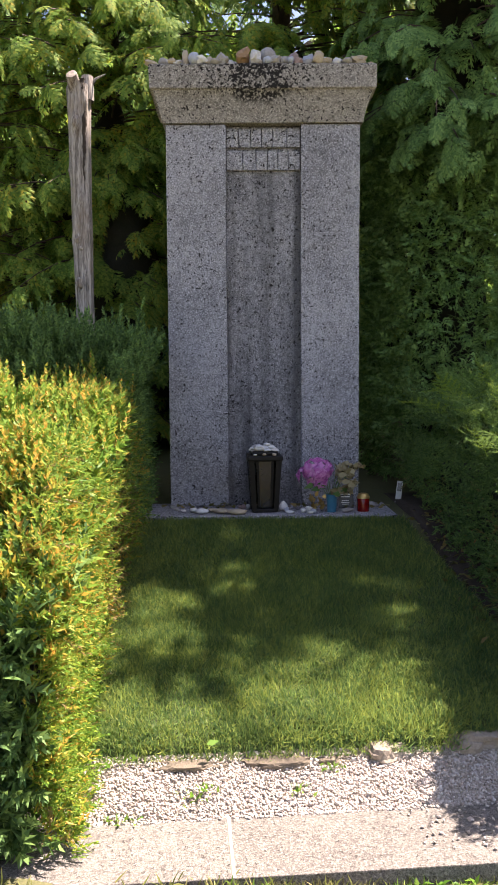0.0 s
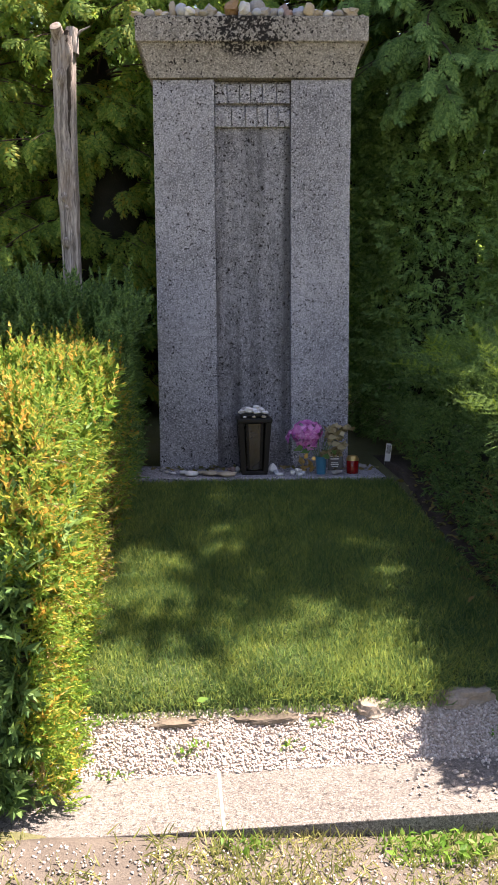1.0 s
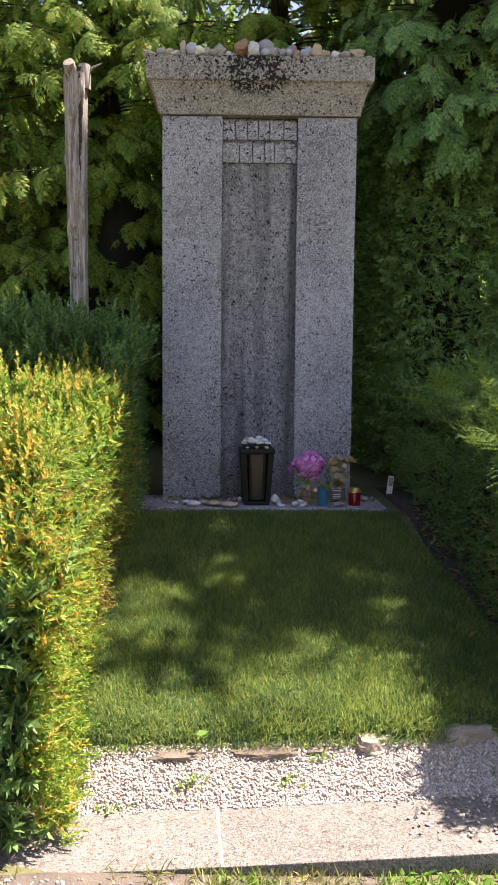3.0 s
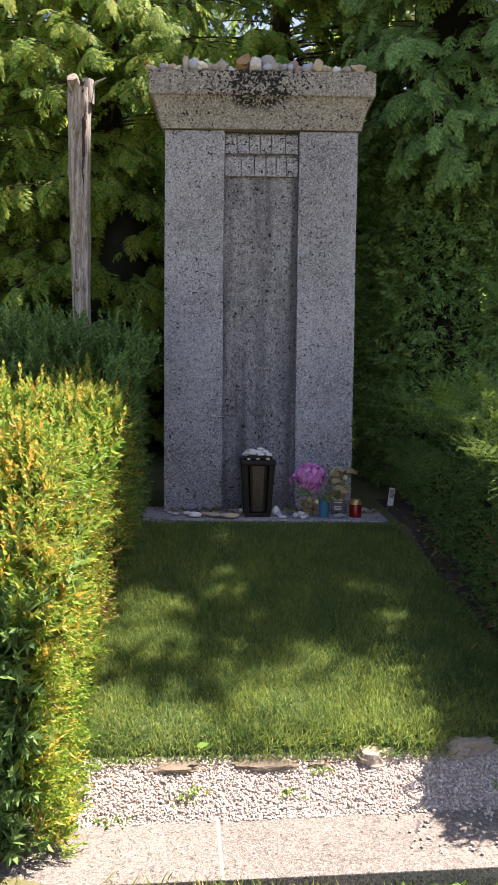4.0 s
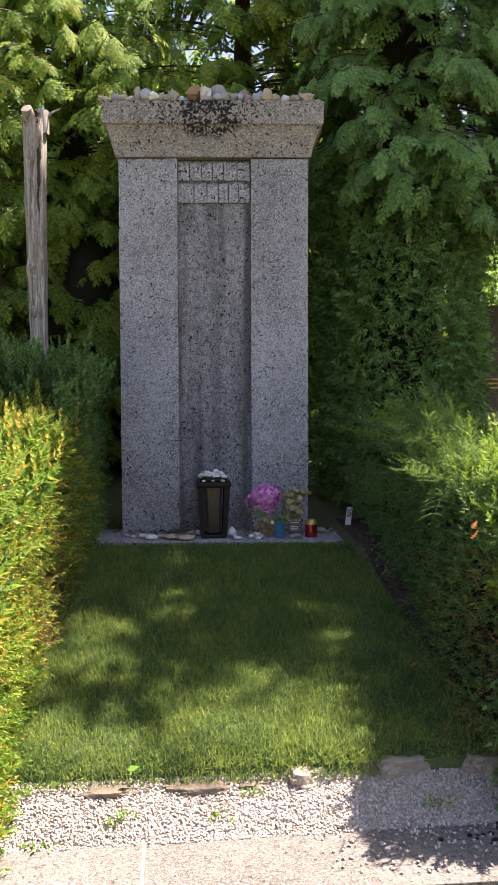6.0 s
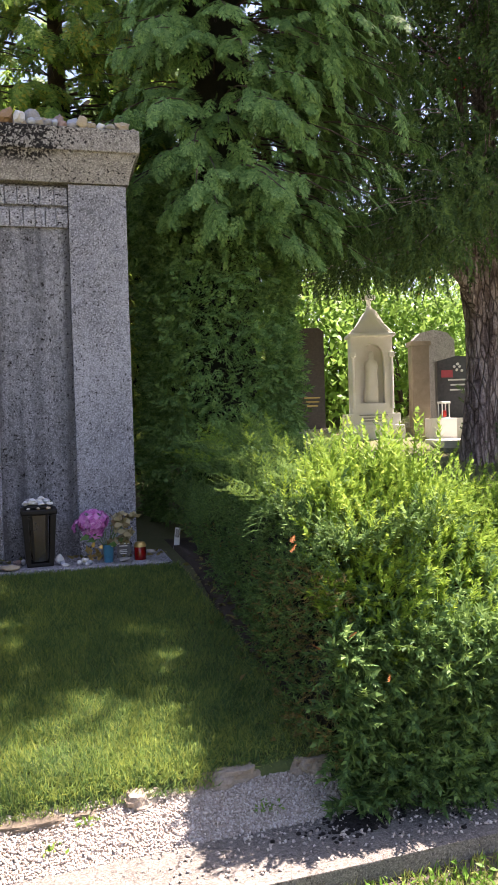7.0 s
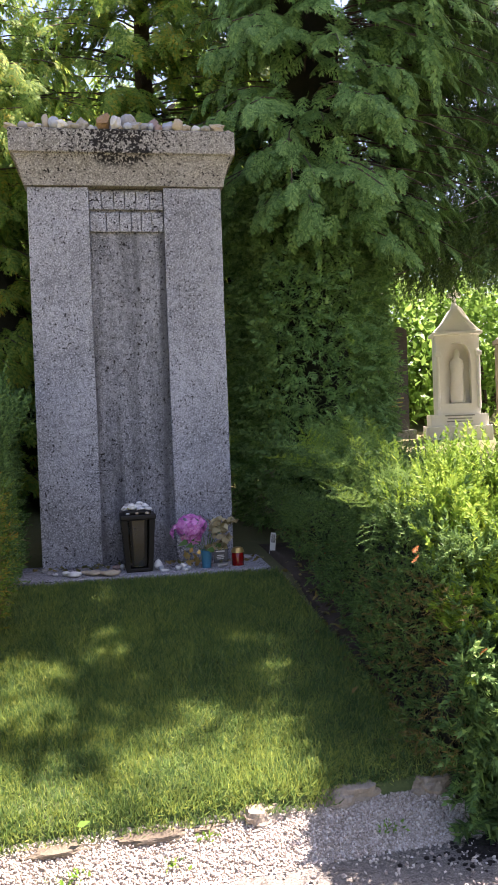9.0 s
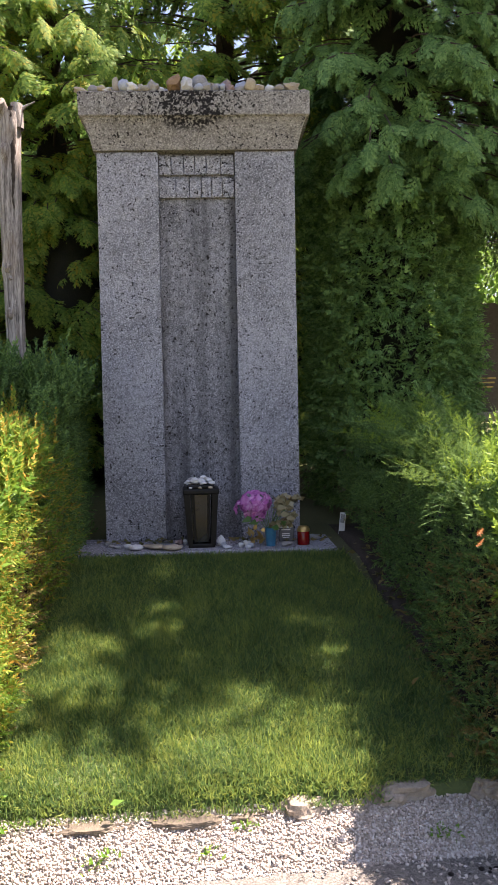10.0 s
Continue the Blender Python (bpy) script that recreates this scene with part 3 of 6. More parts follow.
# left hedge: near part toned as sunlit, taller part behind toned as shaded
hl = thing("yew_hedge", (-1.0, -1.2, -0.3), "clipped yew hedge, sunlit yellow-green with orange-brown tips", "hedge", "yew hedges")
inv = Matrix.Translation((1.0, 1.2, 0.3))
old, young, brown, gold = [], [], [], []
P, N = on_patch((-0.62, -2.46, -0.60), (-0.05, 2.48, 0.0), (-0.04, 0, 1.12), (1, 0, 0), 4400, 0.030, 11)
P = P[(P[:, 2] > np.maximum(lawn_z(0, P[:, 1]) + 0.02, -0.60)) & (P[:, 2] < 0.08 + 0.68 * (P[:, 1] + 2.42) + 0.20)]
N = np.broadcast_to(np.array((1.0, 0, 0)), P.shape)
sel = rng.random(len(P)) < np.where(P[:, 2] < 0.1, 0.15, 0.05) + 0.4 * (P[:, 1] > -1.6) * (P[:, 2] < 0.25)
gold.append(sprigs(YEW_SMALL, P[~sel][::3], N[~sel][::3], 0.7, 0.5, 0.7, (1.0, 1.7)))
young.append(sprigs(YEW_SMALL, P[~sel], N[~sel], 0.7, 0.5, 0.7, (1.0, 1.7)))
brown.append(sprigs(YEW_SMALL, P[sel], N[sel], 0.6, 0.2, 0.8, (0.9, 1.5)))
P, N = on_patch((-0.615, -2.46, -0.60), (-0.02, 0.75, 0.0), (-0.02, 0, 0.72), (1, 0, 0), 1200, 0.025, 11)
young.append(sprigs(YEW_SMALL, P, N, 0.8, 0.4, 0.7, (0.9, 1.5)))
# front: upright below in the shade tone, then a mound of upright shoots leaning back to the top
P, N = on_patch((-1.75, -2.46, -0.60), (1.03, 0.02, 0), (0, 0.05, 0.60), (0, -1, 0), 1600, 0.05, 12)
old.append(sprigs(YEW, P, N, 0.8, 0.3, 0.7, (1.1, 1.8)))
old.append(sprigs(YEW_FLAT, P[:450], N[:450], 0.9, 0.2, 0.5, (1.1, 1.8)))
P, N = on_patch((-1.75, -2.43, -0.02), (1.13, 0.03, 0.0), (0, 0.97, 0.64), (0, -0.6, 0.8), 2500, 0.08, 13)
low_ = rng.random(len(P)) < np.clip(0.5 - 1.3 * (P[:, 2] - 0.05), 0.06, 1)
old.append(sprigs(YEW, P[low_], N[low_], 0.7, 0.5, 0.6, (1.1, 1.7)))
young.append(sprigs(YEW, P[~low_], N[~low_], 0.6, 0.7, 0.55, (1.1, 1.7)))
P, N = on_patch((-1.75, -2.38, 0.02), (1.14, 0.03, 0.0), (0, 0.97, 0.62), (0, -0.6, 0.8), 620, 0.08, 13)
gold.append(sprigs(YEW_SHOOT, P, N, 0.3, 1.0, 0.28, (0.8, 1.4)))
P, N = on_patch((-1.75, -1.55, 0.60), (1.10, 0, 0.0), (0, 0.9, 0.0), (0, 0, 1), 1100, 0.07, 13)
young.append(sprigs(YEW, P, N, 0.6, 0.5, 0.6, (1.0, 1.6)))
P, N = on_patch((-1.75, -1.55, 0.60), (1.12, 0, 0.0), (0, 0.9, 0.0), (0, 0, 1), 260, 0.07, 13)
gold.append(sprigs(YEW_SHOOT, P, N, 1.0, 0.6, 0.3, (0.8, 1.4)))
P, N = on_patch((-0.67, -0.9, 0.0), (-0.02, 1.2, 0.0), (-0.02, 0, 0.85), (1, 0, 0), 2200, 0.04, 14)
old.append(sprigs(YEW_SMALL, P, N, 0.7, 0.5, 0.7, (0.9, 1.5)))
P, N = on_patch((-1.6, -0.75, 0.55), (0.95, 0.0, 0), (0, 0.25, 0.35), (0, -0.8, 0.6), 1500, 0.06, 15)
old.append(sprigs(YEW, P, N, 0.8, 0.6, 0.6))
P, N = on_patch((-1.6, -0.5, 0.85), (0.95, 0.0, -0.05), (0, 0.85, 0.03), (0, 0, 1), 900, 0.10, 16)
old.append(sprigs(YEW_SHOOT, P, N, 0.9, 0.6, 0.4, (0.9, 1.9)))
P, N = on_patch((-1.6, -0.78, 0.55), (0.97, 0.0, 0), (0, 0.25, 0.42), (0, -0.8, 0.6), 330, 0.06, 15)
old.append(sprigs(YEW_SHOOT, P, N, 0.45, 0.8, 0.35, (0.7, 1.25)))
under(ob_from("foliage", fast_mesh("foliage", *merge(old)), M_YEW_R, hl, "dark green foliage, toned for the shaded parts"))
under(ob_from("young_growth", fast_mesh("young_growth", *merge(young)), M_YEW_L, hl, "yellow-green shoots with orange tips, sunlight put into the tone"))
under(ob_from("tip_growth", fast_mesh("tip_growth", *merge(gold)), M_YEW_G, hl, "upright golden shoots with orange tips"))
under(ob_from("clipped_growth", fast_mesh("clipped_growth", *merge(brown)), M_YEW_B, hl, "browned clipped twigs"))
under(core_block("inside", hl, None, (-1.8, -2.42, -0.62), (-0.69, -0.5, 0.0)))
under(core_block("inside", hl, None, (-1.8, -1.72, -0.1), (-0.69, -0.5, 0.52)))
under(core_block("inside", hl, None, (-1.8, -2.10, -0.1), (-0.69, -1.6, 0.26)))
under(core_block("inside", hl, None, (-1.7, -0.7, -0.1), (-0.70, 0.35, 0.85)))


# ---- trees ----


def thuja(length=0.20, pairs=5, teeth=3, width=0.0085, sag=0.45):
    """A flat fan: fingers in two ranks along +x, each edged with small scale-leaf teeth, sagging at the tips."""
    q = []

    def pt(x, y):
        return np.array((x, y, -sag * (x / length) ** 2 * length * 0.7 - sag * y * y / length * 2.2))

    def thorn(x, y, a, ln, w):
        dx, dy = ln * math.cos(a), ln * math.sin(a)
        k = w / 2 / ln
        q.append([pt(x - dy * k, y + dx * k), pt(x + dx, y + dy), pt(x + dy * k, y - dx * k)])

    def finger(x, y, a, ln):
        thorn(x, y, a, ln, width)
        for j in range(teeth):
            u = 0.12 + 0.72 * j / max(1, teeth)
            for s_ in (1, -1):
                thorn(x + ln * (u + 0.06 * s_) * math.cos(a), y + ln * (u + 0.06 * s_) * math.sin(a), a + s_ * 0.72, ln * (0.34 - 0.16 * u) + 0.006, width * 0.95)

    for i in range(pairs):
        t = (i + 0.4) / pairs * 0.86
        for s_ in (1, -1):
            ln = length * (0.46 * (1 - t) ** 0.75 * min(1, 0.55 + 1.5 * t) + 0.11)
            finger(length * (t + 0.05 * s_), 0.0, s_ * radians(44 + 6 * math.sin(2.1 * i + s_)), ln)
    finger(length * 0.80, 0.0, 0.0, length * 0.28)
    q.append([pt(0, 0.0025), pt(length * 0.9, 0), pt(0, -0.0025)])
    return tris(q)


FAN = thuja(0.20, 5, 3, 0.0118)
FAN_FAR = thuja(0.20, 4, 2, 0.018)
FAN_SMALL = thuja(0.20, 3, 1, 0.022, 0.25)
LEAF = broad_leaf()


def crown(trunk_pts, z0, z1, reach, count, per, tmpl, droop, size, spread=0.10, start=0.35, hang=0.7, sector=None, branch_r=0.012, clumps=0):
    """Branches from a trunk line and the sprays along them. reach(z, angle): branch length."""
    tp = np.array(trunk_pts, float)
    sprays, wood = [], []
    for b in range(count):
        z = z0 + (z1 - z0) * (b + rng.random()) / count
        ang = rng.uniform(0, 2 * np.pi) if sector is None else radians(rng.uniform(*sector))
        base = np.array([np.interp(z, tp[:, 2], tp[:, i]) for i in range(3)])
        L = reach(z, ang) * rng.uniform(0.75, 1.08)
        if L < 0.1:
            continue
        out = np.array((math.cos(ang), math.sin(ang), 0.0))
        lift = rng.uniform(0.0, 0.25)
        t = np.linspace(0, 1, 6)
        curve = base + out * (L * t)[:, None] + np.array((0, 0, 1.0)) * (L * (lift * t - droop * t * t))[:, None]
        wood.append(tube(curve, np.linspace(branch_r * (0.6 + L * 0.35), 0.003, 6), 4))
        k = max(4, int(per * (0.5 + 0.5 * L)))
        s = start + (1 - start) * np.sqrt(rng.random(k))
        if clumps:
            s = np.clip(rng.choice(start + (1 - start) * rng.random(clumps), k) + rng.normal(size=k) * 0.05, 0.05, 1.05)
        P = base + out * (L * s)[:, None] + np.array((0, 0, 1.0)) * (L * (lift * s - droop * s * s))[:, None]
        side = np.array((-out[1], out[0], 0.0))
        off = rng.normal(size=k) * spread * (0.6 + 0.5 * L)
        P = P + side * off[:, None] + np.array((0, 0, 1.0)) * (-abs(rng.normal(size=k)) * spread * 0.8)[:, None]
        d = out * 0.55 + side * (np.sign(off) * 0.35)[:, None] + np.array((0, 0, -hang)) + rng.normal(size=(k, 3)) * 0.3
        nn = out * 0.8 + np.array((0, 0, 0.7)) + rng.normal(size=(k, 3)) * 0.5
        lit = shading(P, 0.05 if size[1] < 1.6 else 0.12)
        sprays.append(scatter(tmpl, P[lit], frames(d, nn)[lit], rng.uniform(*size, k)[lit]))
    return merge(sprays), merge(wood)


def boughs(trunk_pts, z0, z1, reach, count, tips, tmpl, size, sector, droop=0.45, inner=0.45, hang=0.6, branch_r=0.010):
    """Boughs from a trunk line, each a drooping frond with fans in two ranks towards its end."""
    tp = np.array(trunk_pts, float)
    sprays, wood = [], []
    for b in range(count):
        z = z0 + (z1 - z0) * (b + rng.random()) / count
        ang = radians(rng.uniform(*sector))
        base = np.array([np.interp(z, tp[:, 2], tp[:, i]) for i in range(3)])
        L = reach(z, ang) * rng.uniform(0.70, 1.08)
        out, side, up = np.array((math.cos(ang), math.sin(ang), 0.0)), np.array((-math.sin(ang), math.cos(ang), 0.0)), np.array((0, 0, 1.0))
        lift, bend = rng.uniform(0.05, 0.35), rng.normal() * 0.12
        k = tips + rng.integers(-2, 3)
        s = np.linspace(inner, 1.0, k) + rng.normal(size=k) * 0.02

        def along(t):
            return base + out * (L * t)[:, None] + side * (L * bend * t * t)[:, None] + up * (L * (lift * t - droop * t * t))[:, None]

        wood.append(tube(along(np.linspace(0, 1, 6)), np.linspace(branch_r * (0.6 + L * 0.35), 0.003, 6), 4))
        sgn = np.where(np.arange(k) % 2 == 0, 1.0, -1.0)
        P = along(s) + rng.normal(size=(k, 3)) * 0.012
        d = out * 0.50 + side * (sgn * (1.5 * (1.08 - s)))[:, None] + up * (-hang * rng.uniform(0.5, 1.3, k))[:, None] + rng.normal(size=(k, 3)) * 0.16
        nn = up + out * 0.55 + rng.normal(size=(k, 3)) * 0.28
        sz = rng.uniform(*size, k) * (1.12 - 0.25 * s)
        lit = shading(P)
        sprays.append(scatter(tmpl, P[lit], frames(d, nn)[lit], sz[lit]))
    return merge(sprays), merge(wood)


def cladding(cx, cy, radius, z0, z1, sector, count, tmpl, size):
    """Short dense growth over a column, as on a clipped evergreen."""
    a, z = np.radians(rng.uniform(*sector, count)), rng.uniform(z0, z1, count)
    out = np.stack([np.cos(a), np.sin(a), 0 * a], -1)
    base = np.stack([cx + 0 * a, cy + 0 * a, z], -1)
    r = radius * (1 + 0.07 * lumps(base + out * radius, 6, 2) + 0.05 * lumps(base + out * radius, 17, 3)) + rng.uniform(-0.09, 0.03, count)
    d = out * 0.7 + np.array((0, 0, 0.15)) + rng.normal(size=(count, 3)) * 0.5
    nn = out * 0.6 + np.array((0, 0, 0.8)) + rng.normal(size=(count, 3)) * 0.5
    return scatter(tmpl, base + out * r[:, None], frames(d, nn), rng.uniform(*size, count))


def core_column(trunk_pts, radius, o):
    """A lumpy near-black core round an evergreen's trunk, coloured as the shade among its sprays."""
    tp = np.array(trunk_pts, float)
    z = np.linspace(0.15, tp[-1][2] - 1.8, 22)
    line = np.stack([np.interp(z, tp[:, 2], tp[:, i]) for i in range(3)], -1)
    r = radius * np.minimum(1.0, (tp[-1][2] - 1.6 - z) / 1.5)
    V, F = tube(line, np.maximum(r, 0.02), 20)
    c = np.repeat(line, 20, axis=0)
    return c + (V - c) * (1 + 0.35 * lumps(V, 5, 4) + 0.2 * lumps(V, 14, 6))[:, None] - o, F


def tree(name, label, trunk_pts, trunk_r, leaf, bark, core=0.0, grow=crown, **kw):
    o = np.array(trunk_pts[0], float)
    ob = thing(name, tuple(o), label, "tree")
    cr, wd = grow(trunk_pts, **kw)
    V, F = tube(np.array(trunk_pts), trunk_r, 14)
    ob_from("trunk", fast_mesh("trunk", V - o, F), bark, ob, smooth=True)
    if core:
        ob_from("inner_core", fast_mesh("inner_core", *core_column(trunk_pts, core, o)), M_CORE, ob, "near-black solid core, standing for shade among the sprays", smooth=True)
    ob_from("branchwork", fast_mesh("branchwork", wd[0] - o, wd[1]), bark, ob, smooth=True)
    ob_from("crown", fast_mesh("crown", cr[0] - o, cr[1]), leaf, ob)
    return ob


def right_reach(z, a):
    """Narrow and dense below, wide and drooping above, held back towards the gravestone."""
    r = 0.58 if z < 2.0 else 0.58 + 0.66 * min(1, (z - 2.0) / 0.45)
    if z > 5.2:
        r *= max(0.3, (7.2 - z) / 2.0)
    c = math.cos(a)
    return r * (1.0 - 0.40 * max(0.0, -c) ** 2) * (1.0 + 0.12 * max(0.0, c))


tree("cedar_tree", "dense green cedar with drooping fern-like sprays beside the gravestone", [(1.25, 0.75, 0.0), (1.25, 0.8, 1.5), (1.30, 0.9, 3.0), (1.35, 0.95, 7.0)], [0.13, 0.11, 0.08, 0.03], M_CEDAR, M_BARK, core=0.25, grow=boughs,
     z0=2.15, z1=6.6, reach=right_reach, count=360, tips=13, tmpl=FAN, size=(0.65, 1.1), sector=(165, 400))
cedar = bpy.data.objects["cedar_tree"]
CEDAR_AT = np.array((1.25, 0.75, 0.0))
inner_cr, inner_wd = crown([(1.25, 0.8, 1.9), (1.30, 0.9, 3.0), (1.35, 0.95, 7.0)], 2.0, 6.4, lambda z, a: 0.75 * right_reach(z, a), 230, 9, FAN_FAR, 0.4, (0.7, 1.1), 0.12, 0.3, 0.6)
# extra boughs on the sun side, added to throw shade on the lawn
side_cr, side_wd = boughs([(1.25, 0.8, 1.9), (1.30, 0.9, 3.0), (1.35, 0.95, 7.0)], 3.0, 6.4, lambda z, a: 1.1 * right_reach(z, a), 90, 12, FAN_FAR, (0.9, 1.4), (285, 400))
ob_from("side_crown", fast_mesh("side_crown", side_cr[0] - CEDAR_AT, side_cr[1]), M_CEDAR, cedar, "added side sprays over the hedge that shade the lawn")
ob_from("inner_crown", fast_mesh("inner_crown", inner_cr[0] - CEDAR_AT, inner_cr[1]), M_CEDAR, cedar, "shaded inner sprays")
V, F = cladding(1.25, 0.78, 0.50, 0.12, 2.35, (160, 390), 6200, FAN_SMALL, (0.38, 0.72))
ob_from("lower_crown", fast_mesh("lower_crown", V - CEDAR_AT, F), M_CEDAR, cedar, "dense short lower sprays")
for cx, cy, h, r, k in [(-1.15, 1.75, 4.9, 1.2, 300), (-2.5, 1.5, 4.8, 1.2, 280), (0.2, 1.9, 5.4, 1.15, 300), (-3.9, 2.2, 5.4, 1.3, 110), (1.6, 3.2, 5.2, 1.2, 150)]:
    tree("cedar_tree", "green cedar behind the gravestone, yellow-tipped sprays toned for sunlight", [(cx, cy, 0.1), (cx, cy, 2.0), (cx, cy + 0.1, h)], [0.14, 0.11, 0.03], M_CEDAR_L, M_BARK, core=0.32 * r, grow=boughs,
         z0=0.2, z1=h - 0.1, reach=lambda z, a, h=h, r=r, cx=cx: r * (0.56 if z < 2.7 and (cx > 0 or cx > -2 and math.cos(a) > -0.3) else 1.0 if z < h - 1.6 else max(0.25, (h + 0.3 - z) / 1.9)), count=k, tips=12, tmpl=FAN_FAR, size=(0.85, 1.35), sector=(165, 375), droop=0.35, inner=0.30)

# dense evergreen screen added at the back; blocks sky, keeps the trees' foot dark
screen = thing("evergreen_screen", (-0.8, 2.6, 0.2), "added tall evergreen screen that blocks sky and light behind the grave", "hedge")
k = 2300
P = np.stack([rng.uniform(-3.6, 2.2, k), rng.uniform(-0.15, 0.25, k), rng.uniform(0, 4.3, k)], -1)
R = frames(np.stack([rng.normal(size=k) * 0.6, -np.ones(k) * 0.4, -0.6 + 0.5 * rng.normal(size=k)], -1), np.stack([0.4 * rng.normal(size=k), -np.ones(k), 0.5 + 0.4 * rng.normal(size=k)], -1))
ob_from("foliage", fast_mesh("foliage", *scatter(FAN_FAR, P, R, rng.uniform(1.1, 2.0, k))), M_CEDAR, screen)
# near-black backing sheet, coloured as shade behind the sprays
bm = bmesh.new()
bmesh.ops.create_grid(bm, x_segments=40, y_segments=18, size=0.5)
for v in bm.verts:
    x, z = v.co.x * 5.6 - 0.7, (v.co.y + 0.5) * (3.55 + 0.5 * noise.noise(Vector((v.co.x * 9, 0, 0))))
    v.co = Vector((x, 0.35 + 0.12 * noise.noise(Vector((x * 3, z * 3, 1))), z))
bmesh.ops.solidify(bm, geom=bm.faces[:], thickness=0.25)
part("inside", bm, M_CORE, screen, "near-black solid core, inner shade put into its colour")


# ---- old yew tree over the far graves ----
M_YEWBARK = Mat("flaking_yew_bark")
_m = M_YEWBARK
_f = _m.noise(7, 5, 0.6, (3.2, 3.2, 0.5))
_c = _m.cells(9, "DISTANCE_TO_EDGE", (2.2, 2.2, 0.55))
_col = _m.ramp(_m.maths("ADD", _m.maths("MULTIPLY", _f, 0.7), _m.maths("MULTIPLY", _m.noise(60), 0.3)), [(0.32, (0.05, 0.034, 0.030)), (0.47, (0.19, 0.135, 0.125)), (0.62, (0.50, 0.41, 0.39))])
_col = _m.mix(_m.ramp(_c, [(0.0, 0.75), (0.12, 0.0)]), _col, (0.03, 0.018, 0.014))
M_YEWBARK = _m.done(_col, 0.85, _m.bump(_m.maths("ADD", _f, _m.ramp(_c, [(0.0, 0.0), (0.15, 0.6)])), 0.9, 0.03))


def fluted(points, radii, sides=20, flute=0.12, seed=0, steps=26):
    """A trunk with ribs and swellings."""
    pts, rr = np.array(points, float), np.array(radii, float)
    s = np.linspace(0, 1, len(pts))
    u = np.linspace(0, 1, steps)
    P = np.stack([np.interp(u, s, pts[:, i]) for i in range(3)], -1)
    V, F = tube(P, np.interp(u, s, rr), sides)
    c = np.repeat(P, sides, axis=0)
    d = V - c
    a = np.tile(np.arange(sides) * 2 * np.pi / sides, steps)
    h = np.repeat(u, sides)
    k = 1 + flute * (np.sin(3 * a + 2.2 * h + seed) + 0.6 * np.sin(5 * a - 3 * h + 2 * seed) + 0.5 * np.sin(8 * a + 5 * h)) / 1.6 + 0.05 * lumps(V, 9, seed)
    return c + d * k[:, None], F


YEW_FAR = yew_shoot(19, 0.20, 0.040, 0.016, -0.5, 55, 0.8)
o = np.array((4.08, 2.2, 0.28))
yt = thing("yew_tree", tuple(o), "old spreading yew tree with flaking reddish trunk and red berries", "tree")
wood = [fluted([(4.08, 2.2, 0.20), (4.10, 2.2, 0.6), (4.16, 2.2, 1.2), (4.22, 2.2, 1.75)], [0.21, 0.165, 0.155, 0.20], 24, 0.16, 1)]
for pts, rr in [([(4.16, 2.2, 1.55), (4.02, 2.15, 2.0), (3.95, 2.1, 2.8), (3.9, 2.0, 4.5)], [0.13, 0.10, 0.08, 0.04]),
                ([(4.24, 2.2, 1.5), (4.45, 2.15, 1.85), (4.75, 2.1, 2.3), (5.2, 2.0, 3.6)], [0.13, 0.11, 0.08, 0.04]),
                ([(4.22, 2.2, 1.6), (4.25, 2.25, 2.2), (4.28, 2.3, 3.2), (4.4, 2.3, 8.2)], [0.17, 0.14, 0.12, 0.03]),
                ([(4.3, 2.2, 2.3), (4.6, 1.6, 2.9), (4.75, 1.2, 3.4), (4.9, 1.0, 4.4)], [0.08, 0.075, 0.07, 0.03]),
                ([(4.14, 2.15, 1.7), (3.8, 1.9, 2.05), (3.4, 1.7, 2.25), (2.9, 1.5, 2.35)], [0.07, 0.05, 0.035, 0.015])]:
    wood.append(fluted(pts, rr, 14, 0.10, len(rr) + pts[1][0], 14))
V, F = merge(wood)
ob_from("trunk", fast_mesh("trunk", V - o, F), M_YEWBARK, yt, "flaking reddish-brown bark", smooth=True)
def yew_reach(z, a):
    r = 2.75 if z < 6.4 else max(0.5, 2.75 * (8.7 - z) / 2.3)
    return r * (1 - 0.5 * max(0, math.sin(a)))


yew_line = [(4.2, 2.2, 1.5), (4.3, 2.25, 3.0), (4.4, 2.3, 9.2)]
cr, wd = crown(yew_line, 2.40, 5.0, yew_reach, 255, 28, YEW_FAR, 0.24, (0.8, 1.5), 0.08, 0.25, 0.85, branch_r=0.010, clumps=4)
# upper boughs out of view, added large and dense to shade the lawn
cr2, wd2 = crown(yew_line, 5.0, 8.5, yew_reach, 150, 17, YEW_FAR, 0.2, (1.6, 2.6), 0.10, 0.06, 0.8, branch_r=0.012, clumps=3)
cr3, wd3 = crown(yew_line, 5.3, 7.0, lambda z, a: yew_reach(z, a) * 1.12, 165, 20, YEW_FAR, 0.15, (1.9, 2.8), 0.12, 0.45, 0.5, sector=(185, 325), branch_r=0.012, clumps=2)
cr4, wd4 = crown(yew_line, 2.25, 2.75, yew_reach, 26, 26, YEW_FAR, 0.22, (0.7, 1.2), 0.12, 0.3, 1.2, sector=(175, 240), branch_r=0.008, clumps=5)
cr5, wd5 = crown(yew_line, 2.2, 2.8, yew_reach, 24, 26, YEW_FAR, 0.22, (0.7, 1.2), 0.12, 0.25, 1.2, sector=(285, 380), branch_r=0.008, clumps=5)
cr, wd = merge([cr, cr2, cr3, cr4, cr5]), merge([wd, wd2, wd3, wd4, wd5])
ob_from("branchwork", fast_mesh("branchwork", wd[0] - o, wd[1]), M_YEWBARK, yt, smooth=True)
ob_from("crown", fast_mesh("crown", cr[0] - o, cr[1]), M_TREE, yt)
